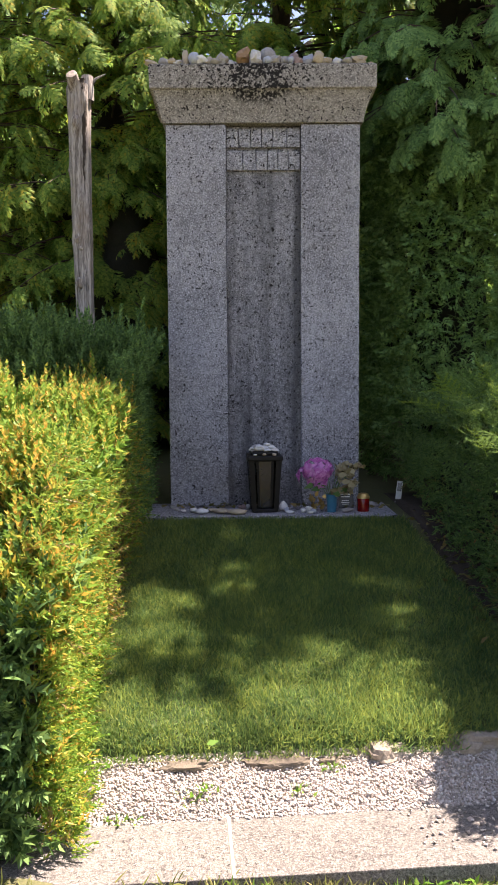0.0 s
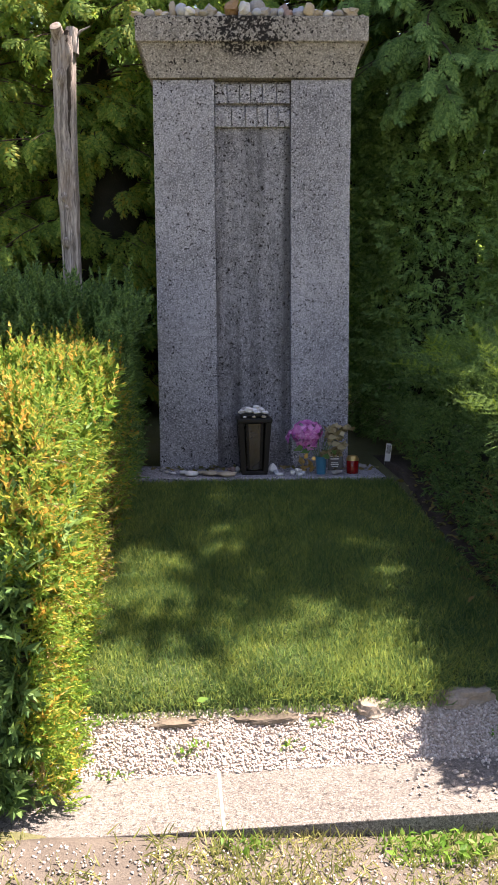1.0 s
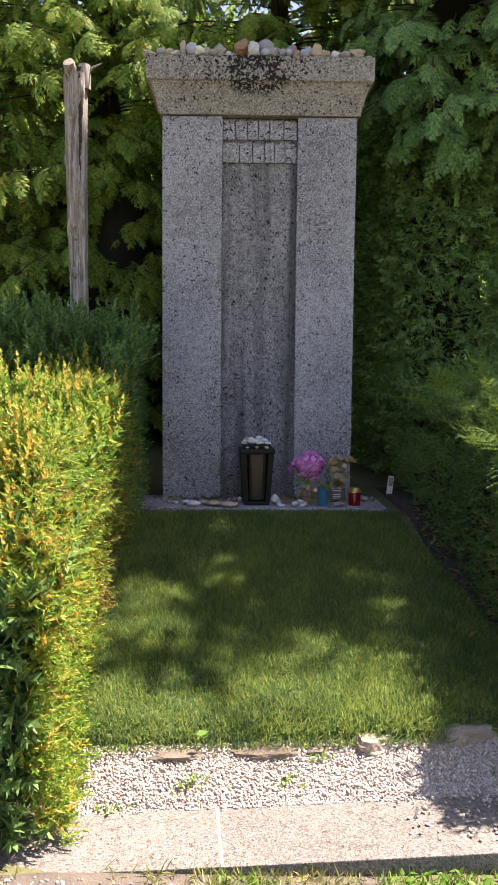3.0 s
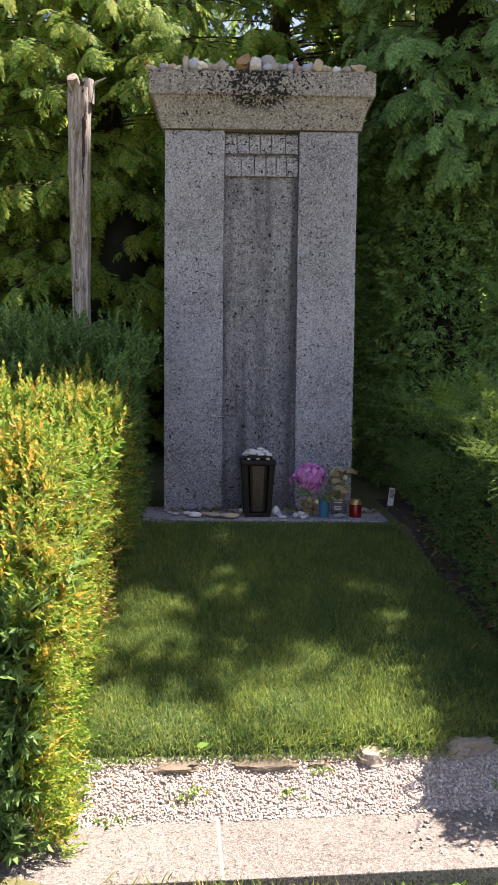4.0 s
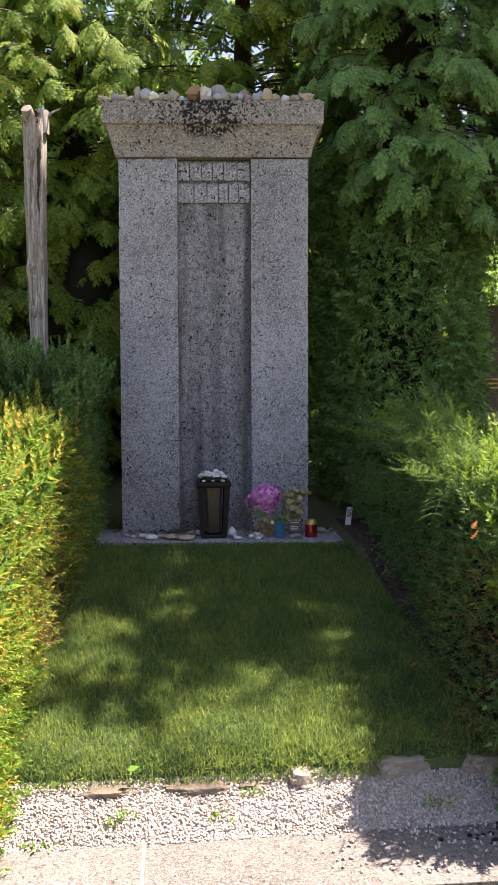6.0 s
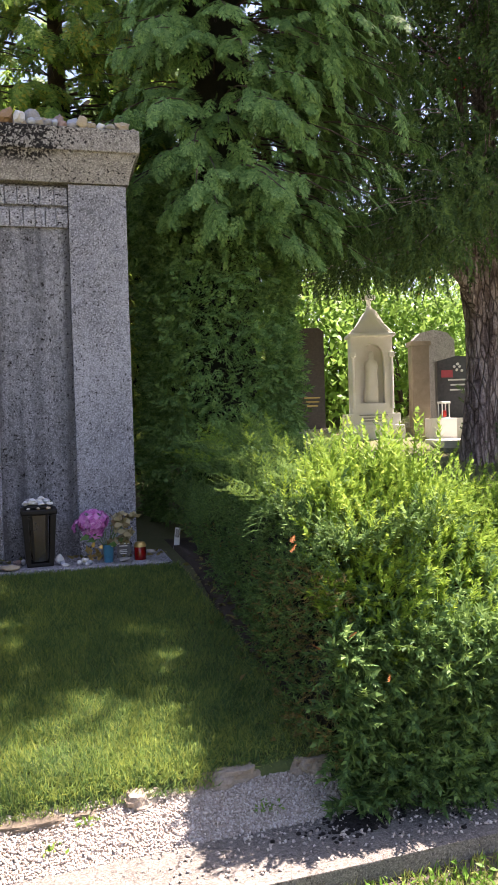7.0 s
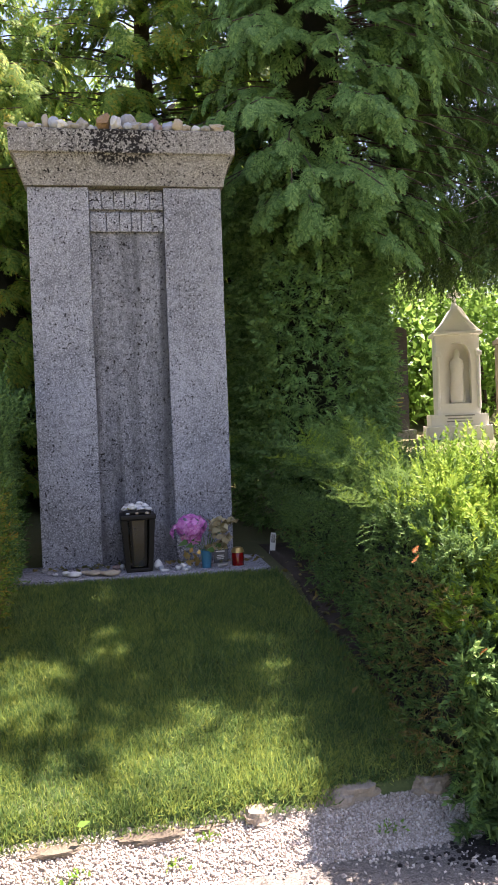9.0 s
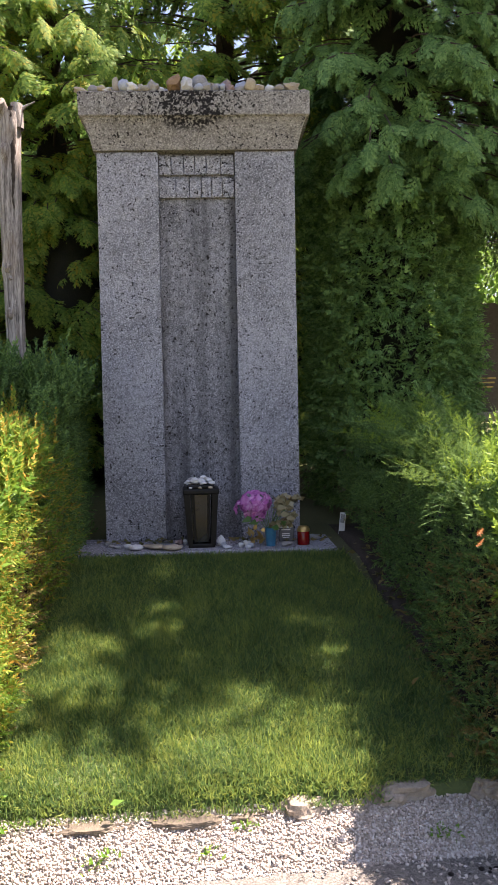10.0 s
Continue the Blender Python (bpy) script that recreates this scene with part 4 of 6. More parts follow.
pick = cr[0][rng.integers(0, len(cr[0]), 420)] - o
ICO = bmesh.new()
bmesh.ops.create_icosphere(ICO, subdivisions=1, radius=1)
ICO_V = np.array([v.co[:] for v in ICO.verts])
ICO_F = np.array([[v.index for v in f.verts] for f in ICO.faces])
ICO.free()
M_BERRY = simple("red_berry", (0.5, 0.02, 0.015), (0.65, 0.05, 0.03), 30, 0.35)
berries = ob_from("berry_scatter", fast_mesh("berry_scatter", *scatter((ICO_V, ICO_F), pick, np.broadcast_to(np.eye(3), (len(pick), 3, 3)), np.full(len(pick), 0.009))), M_BERRY, yt, "tiny red berries")
berries["kind"] = "stuff"


def bush(name, label, at, radius, height, count, leaf, tmpl=LEAF, size=(0.7, 1.5), seed=0):
    ob = thing(name, at, label, "bush")
    d = unit(rng.normal(size=(count, 3)))
    d[:, 2] = abs(d[:, 2])
    r = rng.uniform(0.55, 1.0, count) ** 0.5
    P = d * r[:, None] * np.array((radius, radius, height))
    P *= (1 + 0.22 * lumps(P, 3.5 / radius, seed))[:, None]
    R = frames(rng.normal(size=(count, 3)) + d * 0.4, d + np.array((0, 0, 0.8)) + rng.normal(size=(count, 3)) * 0.6)
    ob_from("leafage", fast_mesh("leafage", *scatter(tmpl, P, R, rng.uniform(*size, count))), leaf, ob)
    stems = [tube([(0, 0, -0.1), (c[0] * 0.3, c[1] * 0.3, height * 0.4), (c[0] * radius * 0.7, c[1] * radius * 0.7, height * 0.75)], [0.025, 0.018, 0.006], 5) for c in rng.uniform(-1, 1, (9, 2))]
    ob_from("stemwork", fast_mesh("stemwork", *merge(stems)), M_BARK, ob)
    return ob


BIG_LEAF = broad_leaf(0.10)
for (x, y, r, h, k) in [(3.6, 6.2, 1.3, 2.0, 9000), (5.4, 6.6, 1.5, 2.1, 9000), (2.6, 5.6, 0.9, 1.6, 5000), (7.8, 8.8, 1.6, 2.0, 6000), (-0.5, 6.0, 2.6, 4.2, 5000), (-4.2, 5.0, 2.4, 5.0, 6000), (1.8, 8.5, 2.2, 5.0, 5000), (5.5, 11.0, 2.6, 4.2, 7000), (11.0, 13.0, 3.2, 4.0, 7000)]:
    bush("leafy_bush", "large sunlit broad-leaved bush behind the graves", (x, y, float(land(x, y))), r, h, k, M_BROAD, BIG_LEAF, (0.8, 1.5), int(x * 10) + 50)
bush("dark_shrub", "dark evergreen shrub growing against the yew trunk", (4.52, 2.35, 0.3), 0.30, 1.7, 1500, M_TREE, YEW_FLAT, (1.0, 1.8), 5)
bush("leafy_shrub", "small light-green shrub beside the far graves", (5.3, 3.1, 0.45), 0.35, 0.9, 900, M_BROAD, LEAF, (0.8, 1.4), 6)

# ---- graves beyond the hedge ----
M_CREAM = simple("cream_limestone", (0.80, 0.75, 0.68), (0.90, 0.87, 0.82), 7, 0.85, 0.4, 0.004)
M_GREY = stone_material("grey_concrete", (0.26, 0.25, 0.23), (0.42, 0.41, 0.38), 0.5)
M_TAWNY = simple("tawny_sandstone", (0.16, 0.13, 0.09), (0.27, 0.23, 0.17), 9, 0.9, 0.5, 0.004)
M_WHITE = simple("pale_stone", (0.55, 0.54, 0.50), (0.75, 0.73, 0.68), 6, 0.7)
M_DARK = simple("dark_granite", (0.035, 0.035, 0.038), (0.085, 0.085, 0.09), 40, 0.3, 0.05, 0.001, fine=300)
M_BROWN = simple("brown_granite", (0.06, 0.045, 0.04), (0.12, 0.095, 0.085), 40, 0.4, 0.05, 0.001, fine=300)
M_IRON = simple("dark_iron", (0.012, 0.012, 0.013), (0.035, 0.033, 0.03), 30, 0.6, 0.3, 0.001, metal=0.6)
M_GOLD = simple("gilt", (0.45, 0.30, 0.10), (0.6, 0.42, 0.16), 30, 0.4, 0.1, 0.001, metal=0.8)
M_PALE = simple("pale_inlay", (0.6, 0.6, 0.58), (0.75, 0.75, 0.72), 30, 0.6)


def extrude(name, outline, y0, y1, material, parent, bevel=0.006, label=""):
    """A plan outline in (x, z) drawn out in y."""
    bm = bmesh.new()
    a = [bm.verts.new((x, y0, z)) for x, z in outline]
    b = [bm.verts.new((x, y1, z)) for x, z in outline]
    bm.faces.new(a)
    bm.faces.new(b[::-1])
    for i in range(len(a)):
        k = (i + 1) % len(a)
        bm.faces.new((a[i], b[i], b[k], a[k]))
    bmesh.ops.recalc_face_normals(bm, faces=bm.faces[:])
    if bevel:
        bmesh.ops.bevel(bm, geom=[e for e in bm.edges if len(e.link_faces) == 2 and e.calc_face_angle(0) > 0.6], offset=bevel, segments=2, affect="EDGES")
    return part(name, bm, material, parent, label)


def arch(w, z0, z1, steps=9, point=0.25):
    """The outline of a pointed-arch opening, from foot to foot over the top."""
    h = w * 0.75
    pts = [(-w / 2, z0)]
    for i in range(steps + 1):
        t = i / steps
        pts.append((-w / 2 * math.cos(t * math.pi / 2) ** (1 - point), z1 - h + h * math.sin(t * math.pi / 2)))
    return pts + [(-x, z) for x, z in pts[-2::-1]]


def ring_wall(name, outer, inner, y0, y1, material, parent, label=""):
    """A wall with a hole: two outlines of the same count, joined."""
    bm = bmesh.new()
    loops = [[bm.verts.new((x, y, z)) for x, z in pts] for y in (y0, y1) for pts in (outer, inner)]
    k = len(outer)
    for i in range(k):
        j = (i + 1) % k
        fo, fi, bo, bi = loops
        for q in ((fo[i], fo[j], fi[j], fi[i]), (bo[i], bi[i], bi[j], bo[j]), (fi[i], fi[j], bi[j], bi[i]), (fo[i], bo[i], bo[j], fo[j])):
            bm.faces.new(q)
    bmesh.ops.recalc_face_normals(bm, faces=bm.faces[:])
    return part(name, bm, material, parent, label)


shrine = thing("shrine_gravestone", (3.87, 4.3, 0.50), "cream limestone shrine gravestone with gabled niche and cross", "gravestone", rz=-14)
boxy("plinth", (0.74, 0.50, 0.20), (0, 0, 0), M_CREAM, shrine, 0.012)
boxy("step", (0.66, 0.40, 0.14), (0, 0, 0.20), M_CREAM, shrine, 0.010)
boxy("back_wall", (0.50, 0.18, 0.98), (0, 0.055, 0.34), M_CREAM, shrine, 0.004)
inner = arch(0.30, 0.46, 1.18)
outer = [(-0.25, 0.34)] + [(-0.25, 0.34 + 0.96 * i / 5) for i in range(1, 6)] + [(-0.25 + 0.5 * i / 9, 1.30) for i in range(1, 10)] + [(0.25, 1.30 - 0.96 * i / 5) for i in range(1, 6)]
outer = outer[:len(inner)] if len(outer) >= len(inner) else outer + [outer[-1]] * (len(inner) - len(outer))
ring_wall("niche_wall", outer, inner, -0.17, 0.03, M_CREAM, shrine)
boxy("niche_sill", (0.30, 0.10, 0.07), (0, -0.10, 0.40), M_CREAM, shrine, 0.008)
for sx in (-1, 1):
    V, F = tube([(sx * 0.235, -0.18, 0.40), (sx * 0.235, -0.18, 1.02)], [0.022, 0.020], 10)
    ob_from("column", fast_mesh("column", V, F), M_CREAM, shrine, smooth=True)
    boxy("capital", (0.07, 0.07, 0.06), (sx * 0.235, -0.18, 1.02), M_CREAM, shrine, 0.012)
boxy("cornice", (0.57, 0.42, 0.04), (0, -0.02, 1.27), M_CREAM, shrine, 0.012)
extrude("gable", [(-0.27, 1.31), (0.27, 1.31), (0.16, 1.42), (0.06, 1.58), (0, 1.62), (-0.06, 1.58), (-0.16, 1.42)], -0.20, 0.14, M_CREAM, shrine, 0.012)
extrude("finial_cross", [(-0.05, 1.58), (0.05, 1.58), (0.024, 1.66), (0.024, 1.735), (0.078, 1.73), (0.085, 1.76), (0.078, 1.79), (0.024, 1.785), (0.028, 1.85), (0.0, 1.87), (-0.028, 1.85), (-0.024, 1.785), (-0.078, 1.79), (-0.085, 1.76), (-0.078, 1.73), (-0.024, 1.735), (-0.024, 1.66)], -0.055, 0.0, M_CREAM, shrine, 0.006)
extrude("gable_moulding", [(-0.22, 1.335), (-0.17, 1.335), (0, 1.535), (0.17, 1.335), (0.22, 1.335), (0, 1.585)], -0.216, -0.196, M_CREAM, shrine, 0.004)
for i, wd in enumerate((0.34, 0.28, 0.30)):
    boxy("lettering_bar", (wd, 0.008, 0.014), (0, -0.203, 0.315 - i * 0.035), M_GREY, shrine, 0.001)
# plain carved figure in the niche
bm = bmesh.new()
prof = [(0.085, 0.0), (0.090, 0.05), (0.075, 0.22), (0.070, 0.36), (0.082, 0.44), (0.070, 0.50), (0.030, 0.53), (0.038, 0.57), (0.034, 0.61), (0.010, 0.635)]
rings = []
for r, z in prof:
    rings.append([bm.verts.new((r * math.cos(a) * (1 + 0.08 * math.sin(6 * a + 9 * z)), 0.55 * r * math.sin(a), z)) for a in [2 * math.pi * i / 16 for i in range(16)]])
for a, b in zip(rings, rings[1:]):
    for i in range(16):
        bm.faces.new((a[i], a[(i + 1) % 16], b[(i + 1) % 16], b[i]))
bm.faces.new(rings[0][::-1])
bm.faces.new(rings[-1])
me = bpy.data.meshes.new("statue")
bm.to_mesh(me)
bm.free()
fig = ob_from("statue", me, M_CREAM, smooth=True)
fig.matrix_world = pose(3.87, 4.3, 0.50, rz=-14) @ pose(0, -0.09, 0.472)
tagged(fig, "plain cream stone figure standing in the niche", "statue")

slab = thing("gravestone_slab", (3.10, 4.6, 0.55), "upright brown polished granite gravestone with gilt lettering", "gravestone", "far gravestones", rz=-10)
extrude("stone", [(-0.26, 0.12), (0.26, 0.12), (0.26, 1.33), (0.20, 1.37), (-0.20, 1.37), (-0.26, 1.33)], -0.07, 0.07, M_BROWN, slab)
boxy("base_block", (0.66, 0.26, 0.12), (0, 0, 0), M_GREY, slab, 0.008)
for i in range(3):
    boxy("lettering_bar", (0.20 - 0.03 * i, 0.006, 0.018), (0.10, -0.072, 0.50 - 0.05 * i), M_GOLD, slab, 0.001)
dk = thing("granite_gravestone", (4.84, 3.95, 0.50), "dark polished granite gravestone with pale inlaid flowers", "gravestone", "far gravestones", rz=-14)
extrude("stone", [(-0.24, 0.26), (0.30, 0.26), (0.30, 0.92), (0.22, 0.99), (0.0, 1.01), (-0.24, 0.95)], -0.06, 0.06, M_DARK, dk)
boxy("base_block", (0.70, 0.34, 0.26), (0.0, 0.0, 0.0), M_WHITE, dk, 0.01)
for i, wd in enumerate((0.26, 0.20, 0.22)):
    boxy("lettering_bar", (wd, 0.006, 0.020), (0.02, -0.062, 0.71 - 0.06 * i), M_PALE, dk, 0.001)
boxy("red_inlay", (0.14, 0.006, 0.09), (-0.12, -0.062, 0.75), simple("red_inlay", (0.35, 0.05, 0.07), (0.5, 0.09, 0.1), 20, 0.5), dk, 0.003, jitter=0.004)
for fx, fz in ((0.0, 0.84), (0.035, 0.88), (-0.03, 0.88), (0.06, 0.83), (0.01, 0.91)):
    V, F = scatter((ICO_V, ICO_F), np.array([(fx, -0.062, fz)]), np.eye(3)[None], [0.020])
    V[:, 1] = -0.062 + (V[:, 1] + 0.062) * 0.3
    ob_from("inlaid_flower", fast_mesh("inlaid_flower", V, F), M_PALE, dk)
tall = thing("gravestone_stele", (5.02, 4.9, 0.58), "tall pale grey stone stele with rounded top", "gravestone", "far gravestones", rz=-10)
extrude("stone", [(-0.28, 0.0), (0.28, 0.0), (0.28, 1.22), (0.18, 1.32), (0.0, 1.36), (-0.18, 1.32), (-0.28, 1.22)], -0.10, 0.10, M_GREY, tall)
boxy("base_block", (0.72, 0.4, 0.16), (0, 0, -0.02), M_GREY, tall, 0.01)
pil = thing("gravestone_pillar", (4.60, 4.45, 0.54), "square brownish stone grave pillar in the shade", "gravestone", "far gravestones", rz=-12)
boxy("shaft", (0.22, 0.22, 1.02), (0, 0, 0.12), M_TAWNY, pil, 0.008)
boxy("cap", (0.26, 0.26, 0.06), (0, 0, 1.14), M_TAWNY, pil, 0.012)
boxy("base_block", (0.30, 0.30, 0.12), (0, 0, 0), M_TAWNY, pil, 0.010)
st2 = thing("gravestone_stele", (6.25, 4.4, 0.55), "grey upright stone stele behind the yew", "gravestone", "far gravestones", rz=-10)
extrude("stone", [(-0.22, 0.0), (0.22, 0.0), (0.22, 1.42), (-0.22, 1.42)], -0.09, 0.09, M_GREY, st2)
low = thing("low_gravestone", (6.15, 3.3, 0.45), "low dark granite gravestone with plain lettering", "gravestone", "far gravestones", rz=-14)
extrude("stone", [(-0.55, 0.0), (0.55, 0.0), (0.55, 0.72), (-0.55, 0.72)], -0.08, 0.08, M_DARK, low)
for i, wd in enumerate((0.3, 0.22)):
    boxy("lettering_bar", (wd, 0.006, 0.03), (-0.2, -0.083, 0.30 - 0.06 * i), M_GOLD, low, 0.001)
# grave lantern on its block
glant = thing("grave_lantern", (4.55, 3.72, 0.76), "small clear grave lantern with a red candle", "lantern")
for sx in (-1, 1):
    for sy in (-1, 1):
        boxy("post", (0.012, 0.012, 0.16), (sx * 0.045, sy * 0.045, 0.01), M_PALE, glant, 0.002)
boxy("base_plate", (0.11, 0.11, 0.012), (0, 0, 0), M_PALE, glant, 0.003)
boxy("roof", (0.12, 0.12, 0.025), (0, 0, 0.17), M_PALE, glant, 0.010)
boxy("candle", (0.05, 0.05, 0.08), (0, 0, 0.012), M_BERRY, glant, 0.015)
boxy("lantern_block", (0.22, 0.22, 0.27), (4.55, 3.72, 0.49), M_WHITE, None, 0.012)
tagged(bpy.data.objects["lantern_block"], "small pale stone block under the grave lantern", "block")
for (x, y, z, w_, d_, h_, rz) in [(4.42, 3.15, 0.44, 0.55, 0.9, 0.08, -14), (4.75, 2.75, 0.36, 0.9, 1.5, 0.09, -12), (5.65, 2.5, 0.34, 0.7, 1.3, 0.12, -12)]:
    g = thing("grave_ledger", (x, y, z), "flat pale stone grave border in bright sun", "ledger", "grave borders", rz=rz)
    boxy("ledger_top", (w_, d_, h_), (0, 0, 0), M_WHITE, g, 0.012)
    boxy("ledger_foot", (w_ * 0.92, d_ * 0.94, 0.12), (0, 0, -0.12), M_GREY, g, 0.008)

# round monument and iron rod
urn = thing("urn_monument", (4.34, 0.75, 0.0), "large round grey stone urn monument with dark domed lid", "monument")


def lathe(name, prof, material, parent, sides=40, label="", smooth=True):
    """A turned body from (radius, height) pairs."""
    V, F = [], []
    for r, z in prof:
        for i in range(sides):
            a = 2 * math.pi * i / sides
            V.append((r * math.cos(a), r * math.sin(a), z))
    for i in range(len(prof) - 1):
        for j in range(sides):
            k = (j + 1) % sides
            F.append((i * sides + j, i * sides + k, (i + 1) * sides + k, (i + 1) * sides + j))
    return ob_from(name, fast_mesh(name, np.array(V), np.array(F)), material, parent, label, smooth)


lathe("base_block", [(0.0, -0.05), (0.5, -0.05), (0.5, 0.16), (0.47, 0.20), (0.0, 0.20)], M_GREY, urn, smooth=False)
lathe("body", [(0.0, 0.20), (0.40, 0.20), (0.42, 0.30), (0.47, 0.60), (0.50, 0.82), (0.505, 0.86), (0.48, 0.90), (0.0, 0.90)], M_GREY, urn)
lathe("lid", [(0.52, 0.90), (0.52, 0.93), (0.45, 1.00), (0.30, 1.09), (0.12, 1.14), (0.0, 1.15)], M_DARK, urn, label="dark domed lid")
rod = ob_from("iron_rod", fast_mesh("iron_rod", *tube([(3.62, 0.12, 0.05), (3.78, 0.12, 0.7), (3.95, 0.12, 1.45)], [0.014, 0.014, 0.013], 10)), M_IRON, smooth=True)
tagged(rod, "thin leaning dark iron rod before the urn", "rod")
# farther away
fh = thing("far_hedge", (9.6, 8.2, 1.0), "low clipped bright green hedge far off", "hedge")
P = np.stack([rng.uniform(-1.6, 1.6, 4000), rng.uniform(-0.3, 0.3, 4000), rng.uniform(0, 0.85, 4000)], -1)
ob_from("foliage", fast_mesh("foliage", *scatter(LEAF, P, frames(rng.normal(size=(4000, 3)), rng.normal(size=(4000, 3)) + np.array((0, 0, 1.0))), rng.uniform(0.7, 1.3, 4000))), M_BROAD, fh)
fm = thing("chapel_gravestone", (10.2, 9.4, 1.2), "white chapel-shaped gravestone with cross far off", "gravestone", rz=-20)
extrude("wall", [(-0.45, 0.0), (0.45, 0.0), (0.45, 0.95), (0.12, 1.20), (-0.12, 1.20), (-0.45, 0.95)], -0.2, 0.2, M_WHITE, fm)
extrude("cross", [(-0.03, 1.2), (0.03, 1.2), (0.03, 1.3), (0.09, 1.3), (0.09, 1.36), (0.03, 1.36), (0.03, 1.44), (-0.03, 1.44), (-0.03, 1.36), (-0.09, 1.36), (-0.09, 1.3), (-0.03, 1.3)], -0.03, 0.03, M_WHITE, fm, 0.004)

# ---- weathered dead trunk ----
_m = Mat("weathered_wood")
_g = _m.noise(10, 6, 0.65, (5, 5, 0.35))
_k = _m.noise(60, 4, 0.6, (3, 3, 0.4))
_col = _m.ramp(_m.maths("ADD", _m.maths("MULTIPLY", _g, 0.65), _m.maths("MULTIPLY", _k, 0.35)), [(0.36, (0.035, 0.028, 0.024)), (0.47, (0.21, 0.185, 0.165)), (0.62, (0.50, 0.455, 0.41))])
_col = _m.mix(_m.ramp(_m.noise(3, 4, 0.6, (2, 2, 0.7)), [(0.52, 0.0), (0.72, 0.55)]), _col, (0.24, 0.16, 0.10))
M_OLDWOOD = _m.done(_col, 0.85, _m.bump(_m.maths("ADD", _g, _m.maths("MULTIPLY", _k, 0.5)), 0.9, 0.012))
post = thing("dead_trunk", (-1.04, 0.1, 0.0), "bare weathered grey dead tree trunk with broken top", "dead tree")
V, F = fluted([(0, 0, -0.05), (0.0, 0, 0.8), (-0.005, 0, 1.4), (-0.01, 0, 2.0), (-0.012, 0, 2.42)], [0.070, 0.060, 0.062, 0.070, 0.078], 28, 0.11, 2, 90)
a_ = np.arctan2(V[:, 1], V[:, 0])
for kz, ka, kr, ks in [(2.20, -1.9, 0.034, 0.04), (2.33, -1.1, 0.02, 0.06), (1.78, -1.7, 0.014, 0.03), (1.55, -2.6, 0.018, 0.05), (1.32, -1.4, 0.014, 0.04), (1.95, 3.0, 0.012, 0.03), (1.62, -0.9, 0.010, 0.04), (0.98, -1.8, 0.016, 0.05)]:
    g = np.exp(-((V[:, 2] - kz) / ks) ** 2 - ((np.angle(np.exp(1j * (a_ - ka)))) / 0.35) ** 2)
    V[:, :2] += unit(V[:, :2] * 1.0) * (kr * g)[:, None]
ob_from("trunk", fast_mesh("trunk", V, F), M_OLDWOOD, post, smooth=True)
M_CUT = simple("sawn_wood", (0.20, 0.165, 0.135), (0.36, 0.31, 0.26), 30, 0.85, 0.5, 0.003)
for pts, rr in [([(-0.015, 0.02, 2.33), (-0.034, -0.045, 2.415), (-0.042, -0.095, 2.462)], [0.056, 0.044, 0.037]), ([(0.035, 0.0, 2.34), (0.040, 0.0, 2.42), (0.042, 0.0, 2.478)], [0.052, 0.046, 0.040])]:
    V, F = fluted(pts, rr, 16, 0.06, 3, 10)
    stub = ob_from("stub", fast_mesh("stub", V, F), M_OLDWOOD, post, "weathered branch stub", smooth=True)
    ring = V[-16:]
    end = unit(np.array(pts[2]) - np.array(pts[1]))
    mid_p = ring.mean(0)
    V = np.concatenate([ring, mid_p + (ring - mid_p) * 0.5 + end * 0.003, [mid_p + end * 0.001]])
    F = [(a, (a + 1) % 16, 16 + (a + 1) % 16, 16 + a) for a in range(16)] + [(16 + a, 16 + (a + 1) % 16, 32) for a in range(16)]
    me = bpy.data.meshes.new("cut_face")
    me.from_pydata(V.tolist(), [], F)
    ob_from("cut_face", me, M_CUT, stub, "pale sawn end")
post.scale = (0.86, 0.86, 1.0)
M_MOSSBARK = simple("dark_bark", (0.018, 0.013, 0.012), (0.07, 0.055, 0.040), 40, 0.95, 1.0, 0.01)
zz = np.linspace(1.86, 2.44, 34)
aa = -1.02 + 0.10 * np.sin(zz * 9) - 0.25 * (zz - 1.86)
V, F = tube(np.stack([0.068 * np.cos(aa) - 0.008, 0.068 * np.sin(aa), zz], -1), 0.015 * np.minimum(1, 0.25 + 3 * (zz - 1.86)), 8)
V = V + 0.007 * np.stack([lumps(V, 60, q) for q in (1, 2, 3)], -1)
ob_from("bark_strip", fast_mesh("bark_strip", V, F), M_MOSSBARK, post, "dark mossy bark left in a crack")
for kz, ka, kr in [(2.20, -1.75, 0.030), (2.06, -2.9, 0.018), (1.555, -1.95, 0.022), (1.50, -1.70, 0.013), (2.36, -1.75, 0.013), (1.30, -1.9, 0.024)]:
    bm = bmesh.new()
    bmesh.ops.create_icosphere(bm, subdivisions=3, radius=kr)
    for v in bm.verts:
        v.co *= 1 + 0.55 * noise.noise(v.co * 75 + Vector((kz * 9, 0, 0)))
        v.co.z *= 1.2
    knot = part("knot", bm, M_OLDWOOD, post, "gnarled knot", smooth=True)
    knot.location = (0.060 * math.cos(ka) - 0.008, 0.060 * math.sin(ka), kz)
ob_from("broken_twig", fast_mesh("broken_twig", *tube([(0.06, 0, 2.42), (0.10, 0, 2.465), (0.165, 0.0, 2.49)], [0.012, 0.008, 0.003], 6)), M_OLDWOOD, post)

